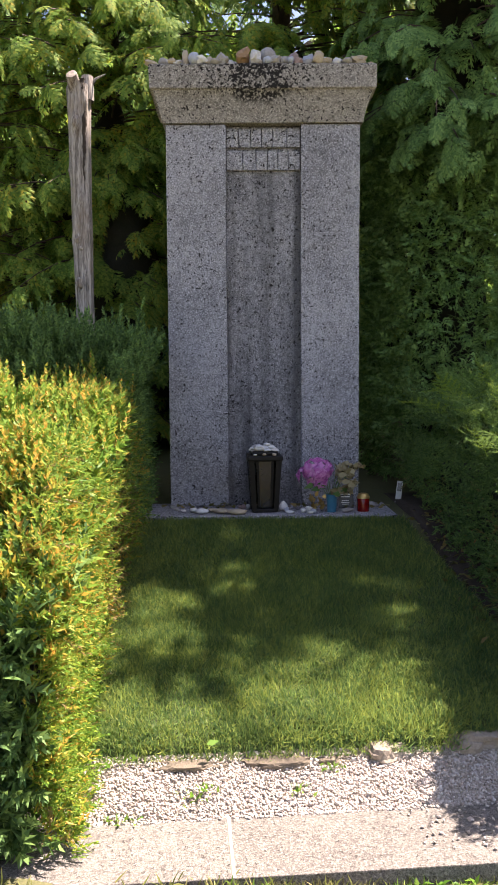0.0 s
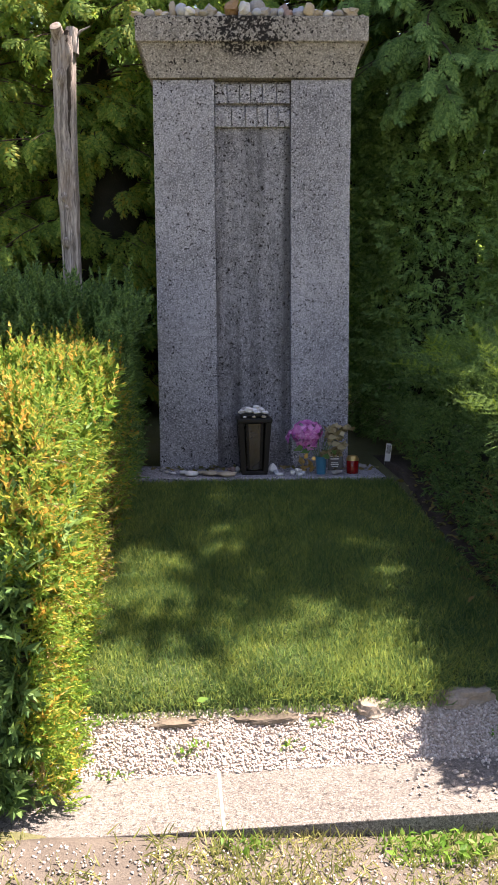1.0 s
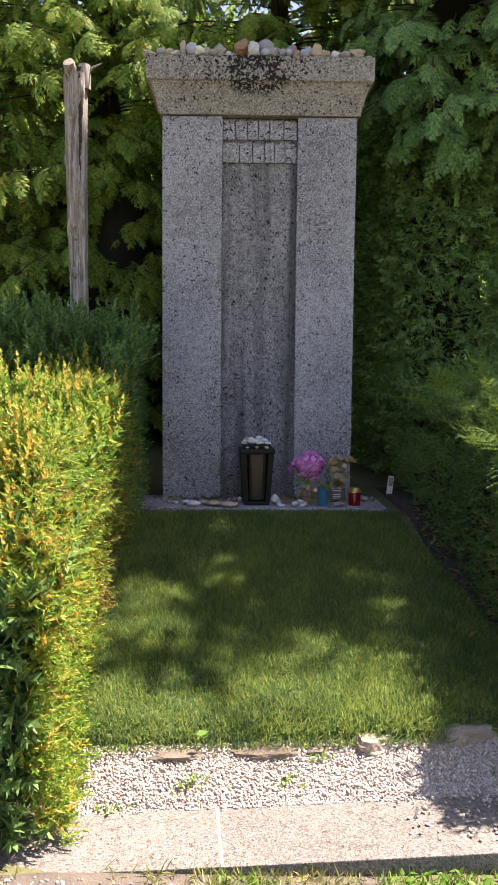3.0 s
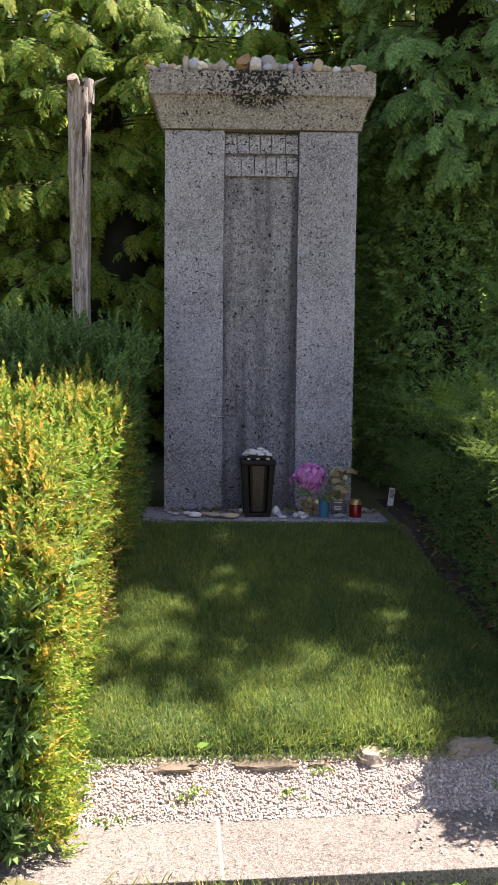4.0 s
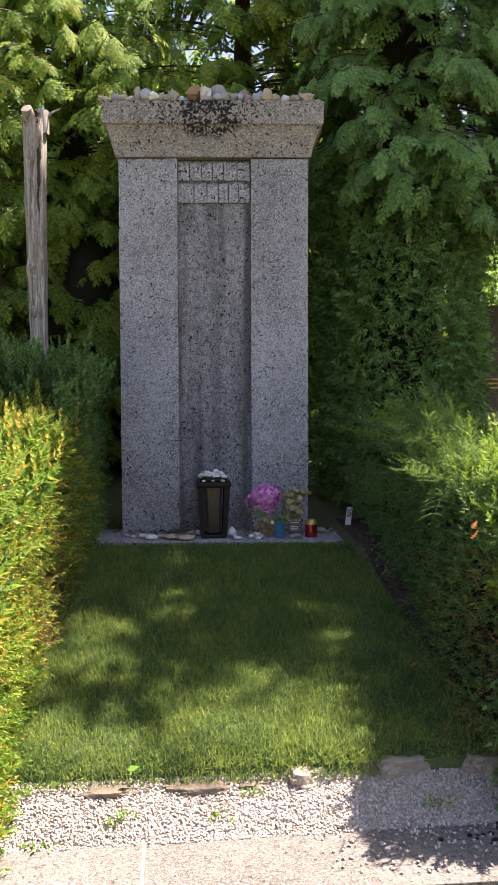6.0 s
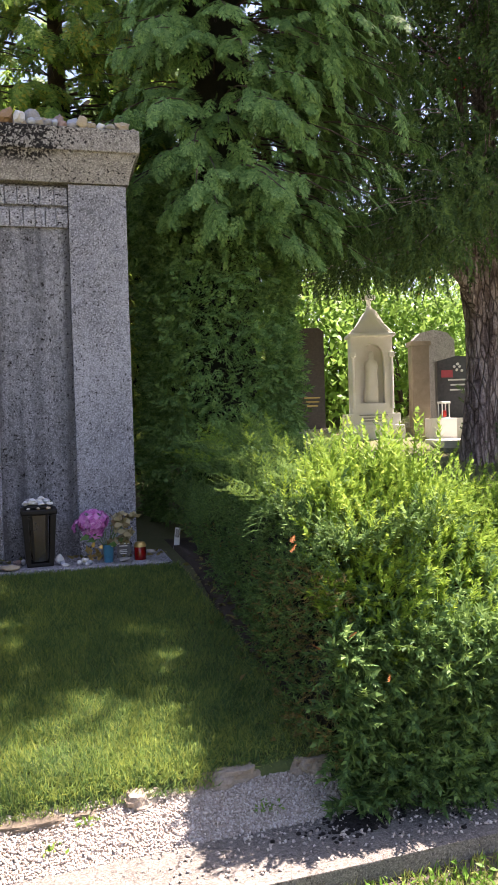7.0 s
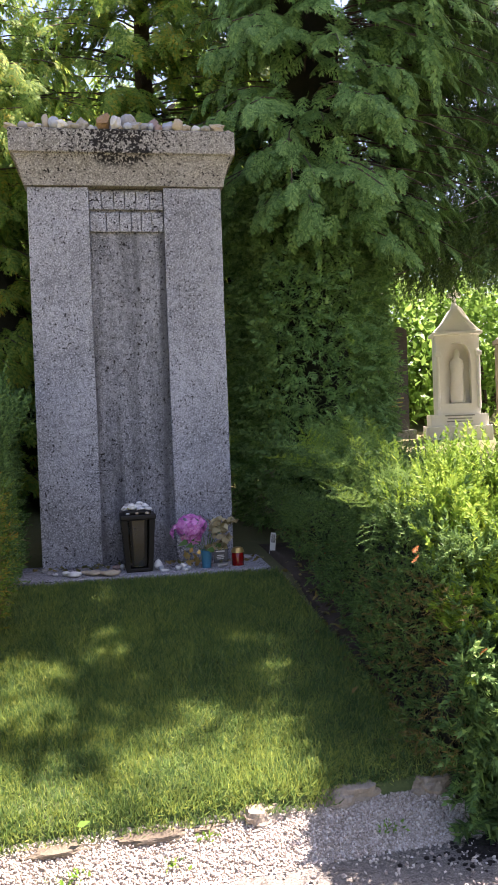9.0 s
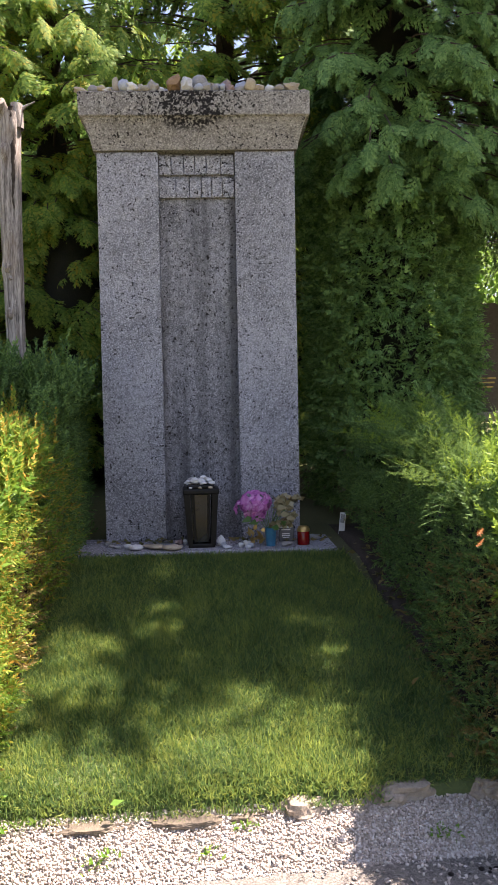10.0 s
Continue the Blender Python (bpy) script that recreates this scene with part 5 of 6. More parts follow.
# ---- stones: pebbles on cap, lantern and slab ----
def pebble_mesh(seed, sx, sy, sz, rough=0.22, cuts=2, smooth=True):
    bm = bmesh.new()
    bmesh.ops.create_icosphere(bm, subdivisions=cuts, radius=0.5)
    for v in bm.verts:
        k = 1 + rough * noise.noise(v.co * 2.3 + Vector((seed * 3.7, 0, 0))) + 0.06 * noise.noise(v.co * 7 + Vector((seed, 3, 0)))
        v.co = Vector((v.co.x * k * sx, v.co.y * k * sy, v.co.z * k * sz))
    lo = min(v.co.z for v in bm.verts)
    for v in bm.verts:
        v.co.z -= lo + 0.02 * sz
    me = bpy.data.meshes.new("pebble")
    bm.to_mesh(me)
    bm.free()
    me.polygons.foreach_set("use_smooth", [smooth] * len(me.polygons))
    return me


def pebble_mat(name, a, b):
    m = Mat(name)
    f = m.maths("ADD", m.maths("MULTIPLY", m.noise(18, 5, 0.65), 0.6), m.maths("MULTIPLY", m.noise(140, 3), 0.4))
    col = m.ramp(f, [(0.3, a), (0.7, b)])
    col = m.mix(m.maths("MULTIPLY", m.per_object(), 0.18), col, (0.30, 0.26, 0.22))
    return m.done(col, 0.75, m.bump(f, 0.4, 0.004))


PEB = {"white": pebble_mat("white_pebble", (0.55, 0.55, 0.54), (0.80, 0.79, 0.76)), "grey": pebble_mat("grey_pebble", (0.22, 0.21, 0.20), (0.42, 0.40, 0.37)),
       "tan": pebble_mat("tan_pebble", (0.34, 0.27, 0.18), (0.52, 0.44, 0.32)), "brown": pebble_mat("brown_pebble", (0.20, 0.11, 0.05), (0.36, 0.22, 0.11)),
       "rose": pebble_mat("rose_pebble", (0.24, 0.15, 0.13), (0.40, 0.28, 0.25)), "blue": pebble_mat("blue_grey_pebble", (0.28, 0.31, 0.36), (0.46, 0.49, 0.54))}
PEB_NAMES = {"white": "smooth white pebble", "grey": "rough grey pebble", "tan": "rounded tan pebble", "brown": "angular brown stone", "rose": "reddish-brown pebble", "blue": "pale blue-grey pebble"}


def pebble(tone, at, w_, h_, where, group, rz=0, tilt=0, seed=0, deep=0.8):
    angular = tone == "brown" or seed % 3 == 0
    me = pebble_mesh(seed, w_, w_ * deep, h_, 0.75 if angular else 0.4, 2, not angular)
    ob = ob_from("pebble", me, PEB[tone])
    ob.matrix_world = pose(*at, 0, tilt, rz)
    return tagged(ob, f"{PEB_NAMES[tone]} lying on the {where}", "pebble", group)


CAP_Z = 2.475
row = [(68, 44, 20, "tan"), (115, 42, 32, "grey"), (150, 36, 22, "tan"), (164, 46, 14, "white"), (200, 30, 58, "tan"), (236, 44, 38, "blue"), (258, 66, 26, "white"), (298, 36, 24, "tan"), (320, 46, 20, "grey"), (342, 46, 34, "grey"), (373, 30, 24, "white"),
       (427, 52, 48, "brown"), (473, 44, 48, "white"), (493, 28, 24, "tan"), (520, 30, 26, "blue"), (553, 48, 32, "grey"), (590, 38, 34, "grey"), (614, 24, 24, "blue"), (644, 30, 26, "rose"), (682, 48, 26, "grey"), (720, 38, 42, "tan"), (757, 32, 22, "tan"), (797, 46, 28, "white"), (832, 38, 20, "grey"), (882, 56, 36, "tan"), (928, 30, 14, "tan")]
for i, (cx, pw, ph, tone) in enumerate(row):
    pebble(tone, ((cx - 503.5) * 0.001415, -0.045 + 0.02 * math.sin(i * 2.1), CAP_Z), pw * 0.00168, ph * 0.00165, "gravestone cap", "pebbles on the gravestone cap", i * 37, 0, i)
back = [(175, 40, 40, "grey"), (262, 40, 48, "white"), (298, 40, 44, "tan"), (336, 44, 46, "grey"), (372, 30, 40, "rose"), (388, 40, 34, "grey"), (523, 62, 78, "grey"), (517, 30, 56, "white"), (632, 48, 60, "rose"), (648, 40, 46, "rose"), (690, 40, 50, "blue"), (748, 30, 40, "white"), (835, 44, 42, "grey"), (450, 40, 40, "grey"), (570, 44, 40, "tan"), (782, 34, 30, "grey"), (215, 34, 34, "tan"), (600, 34, 46, "grey")]
for i, (cx, pw, ph, tone) in enumerate(back):
    pebble(tone, ((cx - 503.5) * 0.001415, 0.045 + 0.03 * math.sin(i * 1.7), CAP_Z), pw * 0.0018, ph * 0.0017, "gravestone cap", "pebbles on the gravestone cap", i * 53, 0, 40 + i)
for i in range(22):
    pebble(("white", "grey", "tan", "blue", "rose")[i % 5], (-0.55 + 1.1 * ((i * 0.618) % 1), 0.14 + 0.22 * ((i * 0.377) % 1), CAP_Z), 0.05 + 0.02 * ((i * 0.71) % 1), 0.035 + 0.03 * ((i * 0.43) % 1), "gravestone cap", "pebbles on the gravestone cap", i * 71, 0, 70 + i)

# on the foot slab
for i, (x, y, w_, h_, tone) in enumerate([(-0.50, -0.16, 0.030, 0.018, "grey"), (-0.46, -0.20, 0.035, 0.016, "white"), (-0.40, -0.22, 0.055, 0.025, "white"), (-0.355, -0.26, 0.075, 0.03, "white"), (-0.30, -0.20, 0.05, 0.018, "tan"), (-0.25, -0.24, 0.10, 0.025, "tan"), (-0.16, -0.28, 0.11, 0.028, "tan"), (-0.13, -0.15, 0.05, 0.028, "rose"), (-0.10, -0.13, 0.035, 0.03, "white"),
        (0.10, -0.20, 0.05, 0.055, "white"), (0.115, -0.24, 0.04, 0.028, "blue"), (0.13, -0.27, 0.05, 0.018, "white"), (0.205, -0.26, 0.035, 0.028, "white"), (0.235, -0.25, 0.04, 0.035, "white"), (0.26, -0.27, 0.04, 0.026, "blue"), (0.245, -0.29, 0.03, 0.018, "white"), (0.45, -0.24, 0.07, 0.022, "grey"), (0.62, -0.05, 0.07, 0.03, "grey"), (0.55, -0.04, 0.05, 0.03, "tan"), (-0.53, -0.08, 0.04, 0.02, "grey")]):
    pebble(tone, (x, y, 0.0), w_, h_, "foot slab", "pebbles on the foot slab", i * 61, 0, 110 + i)

# ---- black grave lantern ----
M_PLASTIC = simple("dark_brown_plastic", (0.005, 0.0045, 0.0045), (0.011, 0.010, 0.009), 30, 0.5, 0.1, 0.001, spec=0.25)
_m = Mat("lantern_glass")
_m.b.inputs["Transmission Weight"].default_value = 0.15
_m.b.inputs["IOR"].default_value = 1.45
M_GLASS = _m.done(_m.ramp(_m.noise(9), [(0.35, (0.005, 0.008, 0.011)), (0.65, (0.022, 0.034, 0.044))]), 0.2)
lan = thing("grave_lantern", (-0.008, -0.17, 0.0), "black plastic grave lantern with glass sides and white pebbles on top", "lantern", rz=3)


def tapered(name, x, y, w0, w1, z0, z1, spread, material, parent, label="", d0=None):
    """A bar that leans outwards from the lantern's middle by the factor spread."""
    bm = bmesh.new()
    bmesh.ops.create_cube(bm, size=1)
    for v in bm.verts:
        t = v.co.z + 0.5
        k, w_ = 1 + (spread - 1) * t, w0 + (w1 - w0) * t
        dd = w_ if d0 is None else d0
        v.co = Vector((x * k + v.co.x * w_, y * k + v.co.y * dd, z0 + (z1 - z0) * t))
    bmesh.ops.bevel(bm, geom=bm.edges[:], offset=0.003, segments=2, affect="EDGES")
    return part(name, bm, material, parent, label)


for sx in (-1, 1):
    for sy in (-1, 1):
        tapered("corner_post", sx * 0.060, sy * 0.060, 0.026, 0.032, 0.01, 0.30, 1.28, M_PLASTIC, lan)
    tapered("side_bar", sx * 0.033, -0.064, 0.012, 0.014, 0.03, 0.295, 1.28, M_PLASTIC, lan, d0=0.012)
tapered("glass_pane", 0, -0.058, 0.055, 0.075, 0.03, 0.285, 1.28, M_GLASS, lan, "cloudy glass pane", 0.004)
tapered("glass_pane", 0, 0.058, 0.09, 0.115, 0.03, 0.285, 1.28, M_GLASS, lan, "cloudy glass pane", 0.004)
for sx in (-1, 1):
    bm = bmesh.new()
    bmesh.ops.create_cube(bm, size=1)
    for v in bm.verts:
        t = v.co.z + 0.5
        v.co = Vector((sx * 0.060 * (1 + 0.28 * t) + v.co.x * 0.004, v.co.y * (0.09 + 0.03 * t), 0.03 + 0.255 * t))
    part("glass_pane", bm, M_GLASS, lan, "cloudy glass pane")
boxy("base_plate", (0.142, 0.142, 0.022), (0, 0, 0), M_PLASTIC, lan, 0.006)
boxy("top_rim", (0.196, 0.196, 0.030), (0, 0, 0.288), M_PLASTIC, lan, 0.008)
boxy("lid", (0.150, 0.150, 0.022), (0, 0, 0.318), M_PLASTIC, lan, 0.009)
lathe("candle", [(0.0, 0.022), (0.03, 0.022), (0.03, 0.15), (0.026, 0.155), (0.0, 0.155)], simple("wax", (0.22, 0.25, 0.25), (0.32, 0.35, 0.34), 20, 0.5), lan, 20)
for i, (x, y, z, w_, h_, tone) in enumerate([(-0.030, -0.055, 0.339, 0.055, 0.035, "white"), (0.020, -0.060, 0.339, 0.050, 0.018, "white"), (0.062, -0.055, 0.339, 0.045, 0.018, "white"), (-0.065, -0.03, 0.339, 0.045, 0.022, "white"), (0.0, -0.01, 0.339, 0.07, 0.03, "white"), (0.035, 0.02, 0.339, 0.06, 0.032, "white"), (-0.04, 0.03, 0.339, 0.06, 0.03, "grey"), (0.0, -0.085, 0.317, 0.028, 0.014, "tan"), (-0.05, -0.086, 0.317, 0.02, 0.012, "white"), (0.055, -0.084, 0.317, 0.03, 0.014, "tan"), (0.015, 0.0, 0.365, 0.045, 0.02, "white")]):
    pebble(tone, (-0.008 + x, -0.17 + y, z), w_, h_, "lantern lid", "pebbles on the lantern", i * 67, 0, 150 + i)

# ---- vase, flowers, candle, plaque ----
M_BLUE = simple("blue_plastic", (0.03, 0.16, 0.28), (0.05, 0.24, 0.36), 20, 0.4, 0.1, 0.001)
M_PINK = leaf_material("pink_petals", (0.50, 0.10, 0.40), (0.72, 0.24, 0.60), (0.88, 0.50, 0.78), 0.3, 0.5, 14, gild=0.0)
M_DRIED = leaf_material("dried_petals", (0.16, 0.11, 0.05), (0.34, 0.27, 0.14), (0.58, 0.52, 0.34), 0.3, 0.6, 12, gild=0.1)
M_GREENLEAF = leaf_material("bouquet_leaves", (0.03, 0.09, 0.03), (0.07, 0.17, 0.05), (0.16, 0.28, 0.09), 0.3, 0.5, 12)
vase = thing("flower_vase", (0.366, -0.22, -0.03), "blue plastic grave vase with a pink hydrangea and dried flowers", "vase")
lathe("vase_body", [(0.0, 0.0), (0.020, 0.0), (0.024, 0.02), (0.031, 0.125), (0.033, 0.128), (0.029, 0.128), (0.024, 0.10), (0.0, 0.10)], M_BLUE, vase, 28)
petal = broad_leaf(0.026)
petal = (petal[0] * np.array((1.15, 1.9, 1)), petal[1])


def blooms(centre, radius, count, petals=4, flat=0.85):
    d = unit(rng.normal(size=(count, 3)))
    d = d[(d[:, 1] < 0.5) & (d[:, 2] > -0.75)]
    chunks = []
    C = np.array(centre) + d * np.array((radius, radius, radius * flat))
    for p in range(petals):
        side = unit(np.cross(d, np.array((0.3, 0.2, 1.0)) + 0 * d))
        other = np.cross(d, side)
        a = 2 * np.pi * p / petals + rng.random(len(d))[:, None] * 0.3
        chunks.append(scatter(petal, C, frames(side * np.cos(a) + other * np.sin(a) + d * 0.35, d), rng.uniform(0.7, 1.1, len(d))))
    return merge(chunks)


for c, r, n_ in [((-0.085, -0.01, 0.262), 0.072, 110), ((-0.14, 0.0, 0.235), 0.046, 45), ((-0.045, 0.0, 0.27), 0.045, 40), ((-0.07, -0.02, 0.205), 0.035, 30)]:
    ob_from("hydrangea_head", fast_mesh("hydrangea_head", *blooms(c, r, n_)), M_PINK, vase, "pink hydrangea head")["kind"] = "stuff"
for i, (x, z) in enumerate([(0.03, 0.27), (0.065, 0.285), (0.10, 0.28), (0.145, 0.287), (0.09, 0.245), (0.115, 0.20), (0.05, 0.235), (0.075, 0.16), (0.10, 0.165), (0.02, 0.15)]):
    k = 12
    d = unit(rng.normal(size=(k, 3)) + np.array((0.3, -0.3, -0.4)))
    P = np.array((x, -0.01, z)) + rng.normal(size=(k, 3)) * 0.008
    ob_from("dried_flower", fast_mesh("dried_flower", *scatter(petal, P, frames(d, rng.normal(size=(k, 3))), rng.uniform(1.0, 1.7, k))), M_DRIED, vase, "dried beige flower")["kind"] = "stuff"
    ob_from("stem", fast_mesh("stem", *tube([(0, 0, 0.10), (x * 0.5, 0, 0.10 + (z - 0.10) * 0.6), (x, -0.01, z)], [0.002, 0.002, 0.0015], 5)), M_GREENLEAF, vase)
for i, (x, z, an) in enumerate([(0.05, 0.20, 1.2), (0.06, 0.15, 1.5), (-0.06, 0.17, 2.6), (0.03, 0.24, 1.0), (-0.03, 0.19, 2.0), (0.02, 0.17, 1.6), (0.075, 0.19, 0.6), (-0.10, 0.19, 3.0), (0.045, 0.13, 1.9)]):
    lf = broad_leaf(0.065)
    V, F = scatter(lf, np.array([(x, -0.03, z)]), frames(np.array([(math.cos(an), -0.3, math.sin(an) * 0.6 - 0.5)]), np.array([(0.2, -1, 0.3)])), [1.0])
    ob_from("leaf", fast_mesh("leaf", V, F), M_GREENLEAF if i % 3 else M_DRIED, vase)
for x in (-0.05, -0.035, -0.02, -0.01):
    ob_from("stem", fast_mesh("stem", *tube([(x * 0.2, 0, 0.10), (x, 0, 0.16), (x * 1.9, 0, 0.24)], [0.0025, 0.002, 0.002], 5)), M_GREENLEAF, vase)
gilt = thing("gilt_leaf_sprig", (0.285, -0.20, 0.0), "small gilded artificial leaf sprig beside the vase", "ornament")
k = 16
P = np.stack([rng.uniform(-0.035, 0.035, k), rng.uniform(-0.02, 0.02, k), rng.uniform(0.0, 0.085, k)], -1)
for p in P:
    V, F = scatter(broad_leaf(0.045), p[None], frames(rng.normal(size=(1, 3)) + np.array((0, 0, 0.6)), np.array([(0.2, -1, 0.4)]) + rng.normal(size=(1, 3)) * 0.5), [1.0])
    ob_from("leaf", fast_mesh("leaf", V, F), M_GOLD, gilt)

_m = Mat("red_glass")
_m.b.inputs["Transmission Weight"].default_value = 0.35
M_REDGLASS = _m.done(_m.ramp(_m.noise(20), [(0.3, (0.24, 0.006, 0.006)), (0.7, (0.40, 0.012, 0.010))]), 0.15)
can = thing("grave_candle", (0.545, -0.20, -0.02), "red glass grave candle with brass lid", "candle")
lathe("glass_jar", [(0.0, 0.0), (0.030, 0.0), (0.034, 0.008), (0.034, 0.092), (0.030, 0.098)], M_REDGLASS, can, 32)
lathe("lid", [(0.036, 0.092), (0.036, 0.104), (0.030, 0.108), (0.029, 0.116), (0.020, 0.120), (0.0, 0.121)], M_GOLD, can, 32, "brass lid with air holes")
pl_ = thing("memorial_plaque", (0.462, -0.10, 0.0), "small dark memorial plaque leaning on the gravestone", "plaque", rx=-8)
boxy("plate", (0.085, 0.012, 0.092), (0, 0, 0), M_DARK, pl_, 0.003)
for i, (z, wd) in enumerate([(0.076, 0.066), (0.062, 0.050), (0.040, 0.040), (0.030, 0.046), (0.020, 0.036)]):
    boxy("lettering_bar", (wd, 0.002, 0.007 if i < 2 else 0.005), (-0.004, -0.0068, z), M_PALE, pl_, 0.0005)
sg = thing("grave_marker", (0.795, 0.09, 0.0), "small white marker plate standing under the hedge", "marker", rz=-12, ry=6)
boxy("plate", (0.034, 0.008, 0.13), (0, 0, 0), M_WHITE, sg, 0.002)
boxy("lettering_bar", (0.024, 0.002, 0.05), (0, -0.005, 0.07), M_GREY, sg, 0.0005)

# ---- edging stones ----
M_SLATE = simple("brown_edging", (0.085, 0.070, 0.052), (0.20, 0.165, 0.125), 9, 0.9, 0.8, 0.012)
M_ROCK = simple("edging_rock", (0.16, 0.13, 0.10), (0.38, 0.33, 0.27), 9, 0.9, 0.8, 0.012)


def rock(at, size, rz, seed, label):
    bm = bmesh.new()
    bmesh.ops.create_icosphere(bm, subdivisions=4, radius=0.5)
    for v in bm.verts:
        c = v.co.copy()
        k = 1 + 0.45 * noise.noise(c * 2.2 + Vector((seed * 4.1, 0, 0))) + 0.26 * noise.noise(c * 5 + Vector((seed, 2, 1))) + 0.10 * noise.noise(c * 13 + Vector((seed, 2, 1)))
        v.co = Vector((c.x * k * size[0], c.y * k * size[1], max(-0.35, min(0.30 + 0.10 * noise.noise(c * 1.7 + Vector((0, seed * 3.0, 0))), 0.6 * c.z * k + 0.4 * round(c.z * k * 6) / 6)) * size[2] * 1.3))
    me = bpy.data.meshes.new("edging_stone")
    bm.to_mesh(me)
    bm.free()
    ob = ob_from("edging_stone", me, M_ROCK if seed < 4 else M_SLATE)
    ob.matrix_world = pose(*at, rx=6, rz=rz)
    return tagged(ob, label, "stone", "edging stones")


for i, (x, y, z, sx, sy, sz, rz) in enumerate([(0.355, -1.985, -0.522, 0.15, 0.11, 0.10, 20), (0.66, -1.945, -0.505, 0.22, 0.12, 0.10, 4), (0.955, -1.93, -0.505, 0.15, 0.11, 0.10, 15), (0.82, -1.91, -0.510, 0.10, 0.09, 0.06, 0), (-0.02, -2.045, -0.530, 0.24, 0.07, 0.05, 3), (-0.32, -2.06, -0.530, 0.26, 0.07, 0.05, 2), (0.18, -2.02, -0.530, 0.14, 0.06, 0.04, 8)]):
    rock((x, y, z), (sx, sy, sz), rz, i, "pale flat edging stone between lawn and gravel" if i < 4 else "half-buried brown edging slab under overhanging grass")

# ---- gravel ----
_m = Mat("crushed_limestone")
_f = _m.noise(130, 4, 0.6)
_c1 = _m.ramp(_m.island(), [(0.0, (0.24, 0.19, 0.16)), (0.14, (0.38, 0.32, 0.28)), (0.5, (0.50, 0.44, 0.39)), (0.85, (0.60, 0.55, 0.50)), (1.0, (0.72, 0.68, 0.64))])
M_GRAVEL = _m.done(_m.mix(_m.maths("MULTIPLY", _f, 0.35), _c1, (0.34, 0.30, 0.26)), 0.85, _m.bump(_f, 0.3, 0.002))
OCT_V = np.array([(1, 0, 0), (-1, 0, 0), (0, 1, 0), (0, -1, 0), (0, 0, 1), (0, 0, -1)], float)
OCT_F = np.array([(0, 2, 4), (2, 1, 4), (1, 3, 4), (3, 0, 4), (2, 0, 5), (1, 2, 5), (3, 1, 5), (0, 3, 5)])
k = 30000
gx_ = rng.uniform(-0.82, 1.75, k)
gt_ = rng.random(k)
yk_ = -2.215 + 0.085 * gx_
front = np.minimum(-2.045 + 0.06 * np.maximum(gx_, -0.2), -1.93)
gy_ = yk_ - 0.012 + (front + 0.05 - yk_) * gt_
P = np.stack([gx_, gy_, gravel_z(gx_, gy_) + rng.uniform(-0.002, 0.010, k)], -1)
chunks = []
for v in range(6):
    r = np.random.default_rng(v)
    tv = OCT_V * (0.8 + 0.6 * r.random((6, 1))) * np.array((1.3, 1.0, 0.8)) + r.normal(size=(6, 3)) * 0.18
    sel = np.arange(k) % 6 == v
    chunks.append(scatter((tv, OCT_F), P[sel], frames(rng.normal(size=(sel.sum(), 3)), rng.normal(size=(sel.sum(), 3)) * 0.4 + np.array((0, 0, 1.0))), rng.uniform(0.0028, 0.0060, sel.sum())))
k = 800
sx_ = 0.35 + 1.5 * rng.random(k) ** 0.7
sy_ = -2.50 + 0.075 * sx_ + 0.30 * (1 - 0.9 * rng.random(k) ** 2.2)
P = np.stack([sx_, sy_, -0.602 + rng.uniform(0, 0.004, k)], -1)
chunks.append(scatter((tv, OCT_F), P, frames(rng.normal(size=(k, 3)), rng.normal(size=(k, 3)) * 0.4 + np.array((0, 0, 1.0))), rng.uniform(0.003, 0.0066, k)))
gr = ob_from("gravel", fast_mesh("gravel", *merge(chunks)), M_GRAVEL)
tagged(gr, "loose pale crushed limestone gravel behind the kerb", "gravel", kind="stuff")

# ---- grass ----
BLADE = (np.array([(0, -0.05, 0), (0, 0.05, 0), (0.10, 0.045, 0.42), (0.45, 0.0, 0.95)]), np.array([(0, 1, 2), (0, 2, 3)]))
SHORT_BLADE = (np.array([(0, -0.065, 0), (0.02, 0.065, 0.05), (0.40, 0.0, 0.95)]), np.array([(0, 1, 2)]))


def blades(P, lean, size, upward=None, tmpl=BLADE):
    k = len(P)
    a = rng.uniform(0, 2 * np.pi, k)
    x = np.stack([np.cos(a), np.sin(a), np.zeros(k)], -1)
    z = np.array((0, 0, 1.0)) + rng.normal(size=(k, 3)) * lean
    if upward is not None:
        z = z + upward
    z = unit(z)
    x = unit(x - (x * z).sum(-1, keepdims=True) * z)
    R = np.stack([x, np.cross(z, x), z], -1)
    return scatter(tmpl, P, R, rng.uniform(*size, k))


def lawn_points(k, v0=0.0, v1=1.0):
    a, b, c, d = [np.array(p) for p in LAWN]
    u, w_ = rng.random(k)[:, None], rng.uniform(v0, v1, k)[:, None]
    p = (a * (1 - u) + b * u) * (1 - w_) + (d * (1 - u) + c * u) * w_
    return np.concatenate([p, (lawn_z(p[:, 0], p[:, 1]) - 0.002)[:, None]], 1)


P = lawn_points(190000)
thin = rng.random(len(P)) < 1 - 0.75 * np.clip((P[:, 0] - (0.70 - 0.18 * (P[:, 1] + 0.4))) / 0.12, 0, 1)
lawn_grass = [blades(P[thin], 0.75, (0.018, 0.042), None, SHORT_BLADE)]
P = lawn_points(5000, -0.02, 0.04)
P = P[P[:, 0] < 0.62]
lawn_grass.append(blades(P, 0.45, (0.022, 0.042), np.array((0, -0.35, 0.1)), SHORT_BLADE))
ob = ob_from("lawn_grass", fast_mesh("lawn_grass", *merge(lawn_grass)), M_GRASS)
tagged(ob, "short green clipped grass over the grave", "grass", kind="stuff")
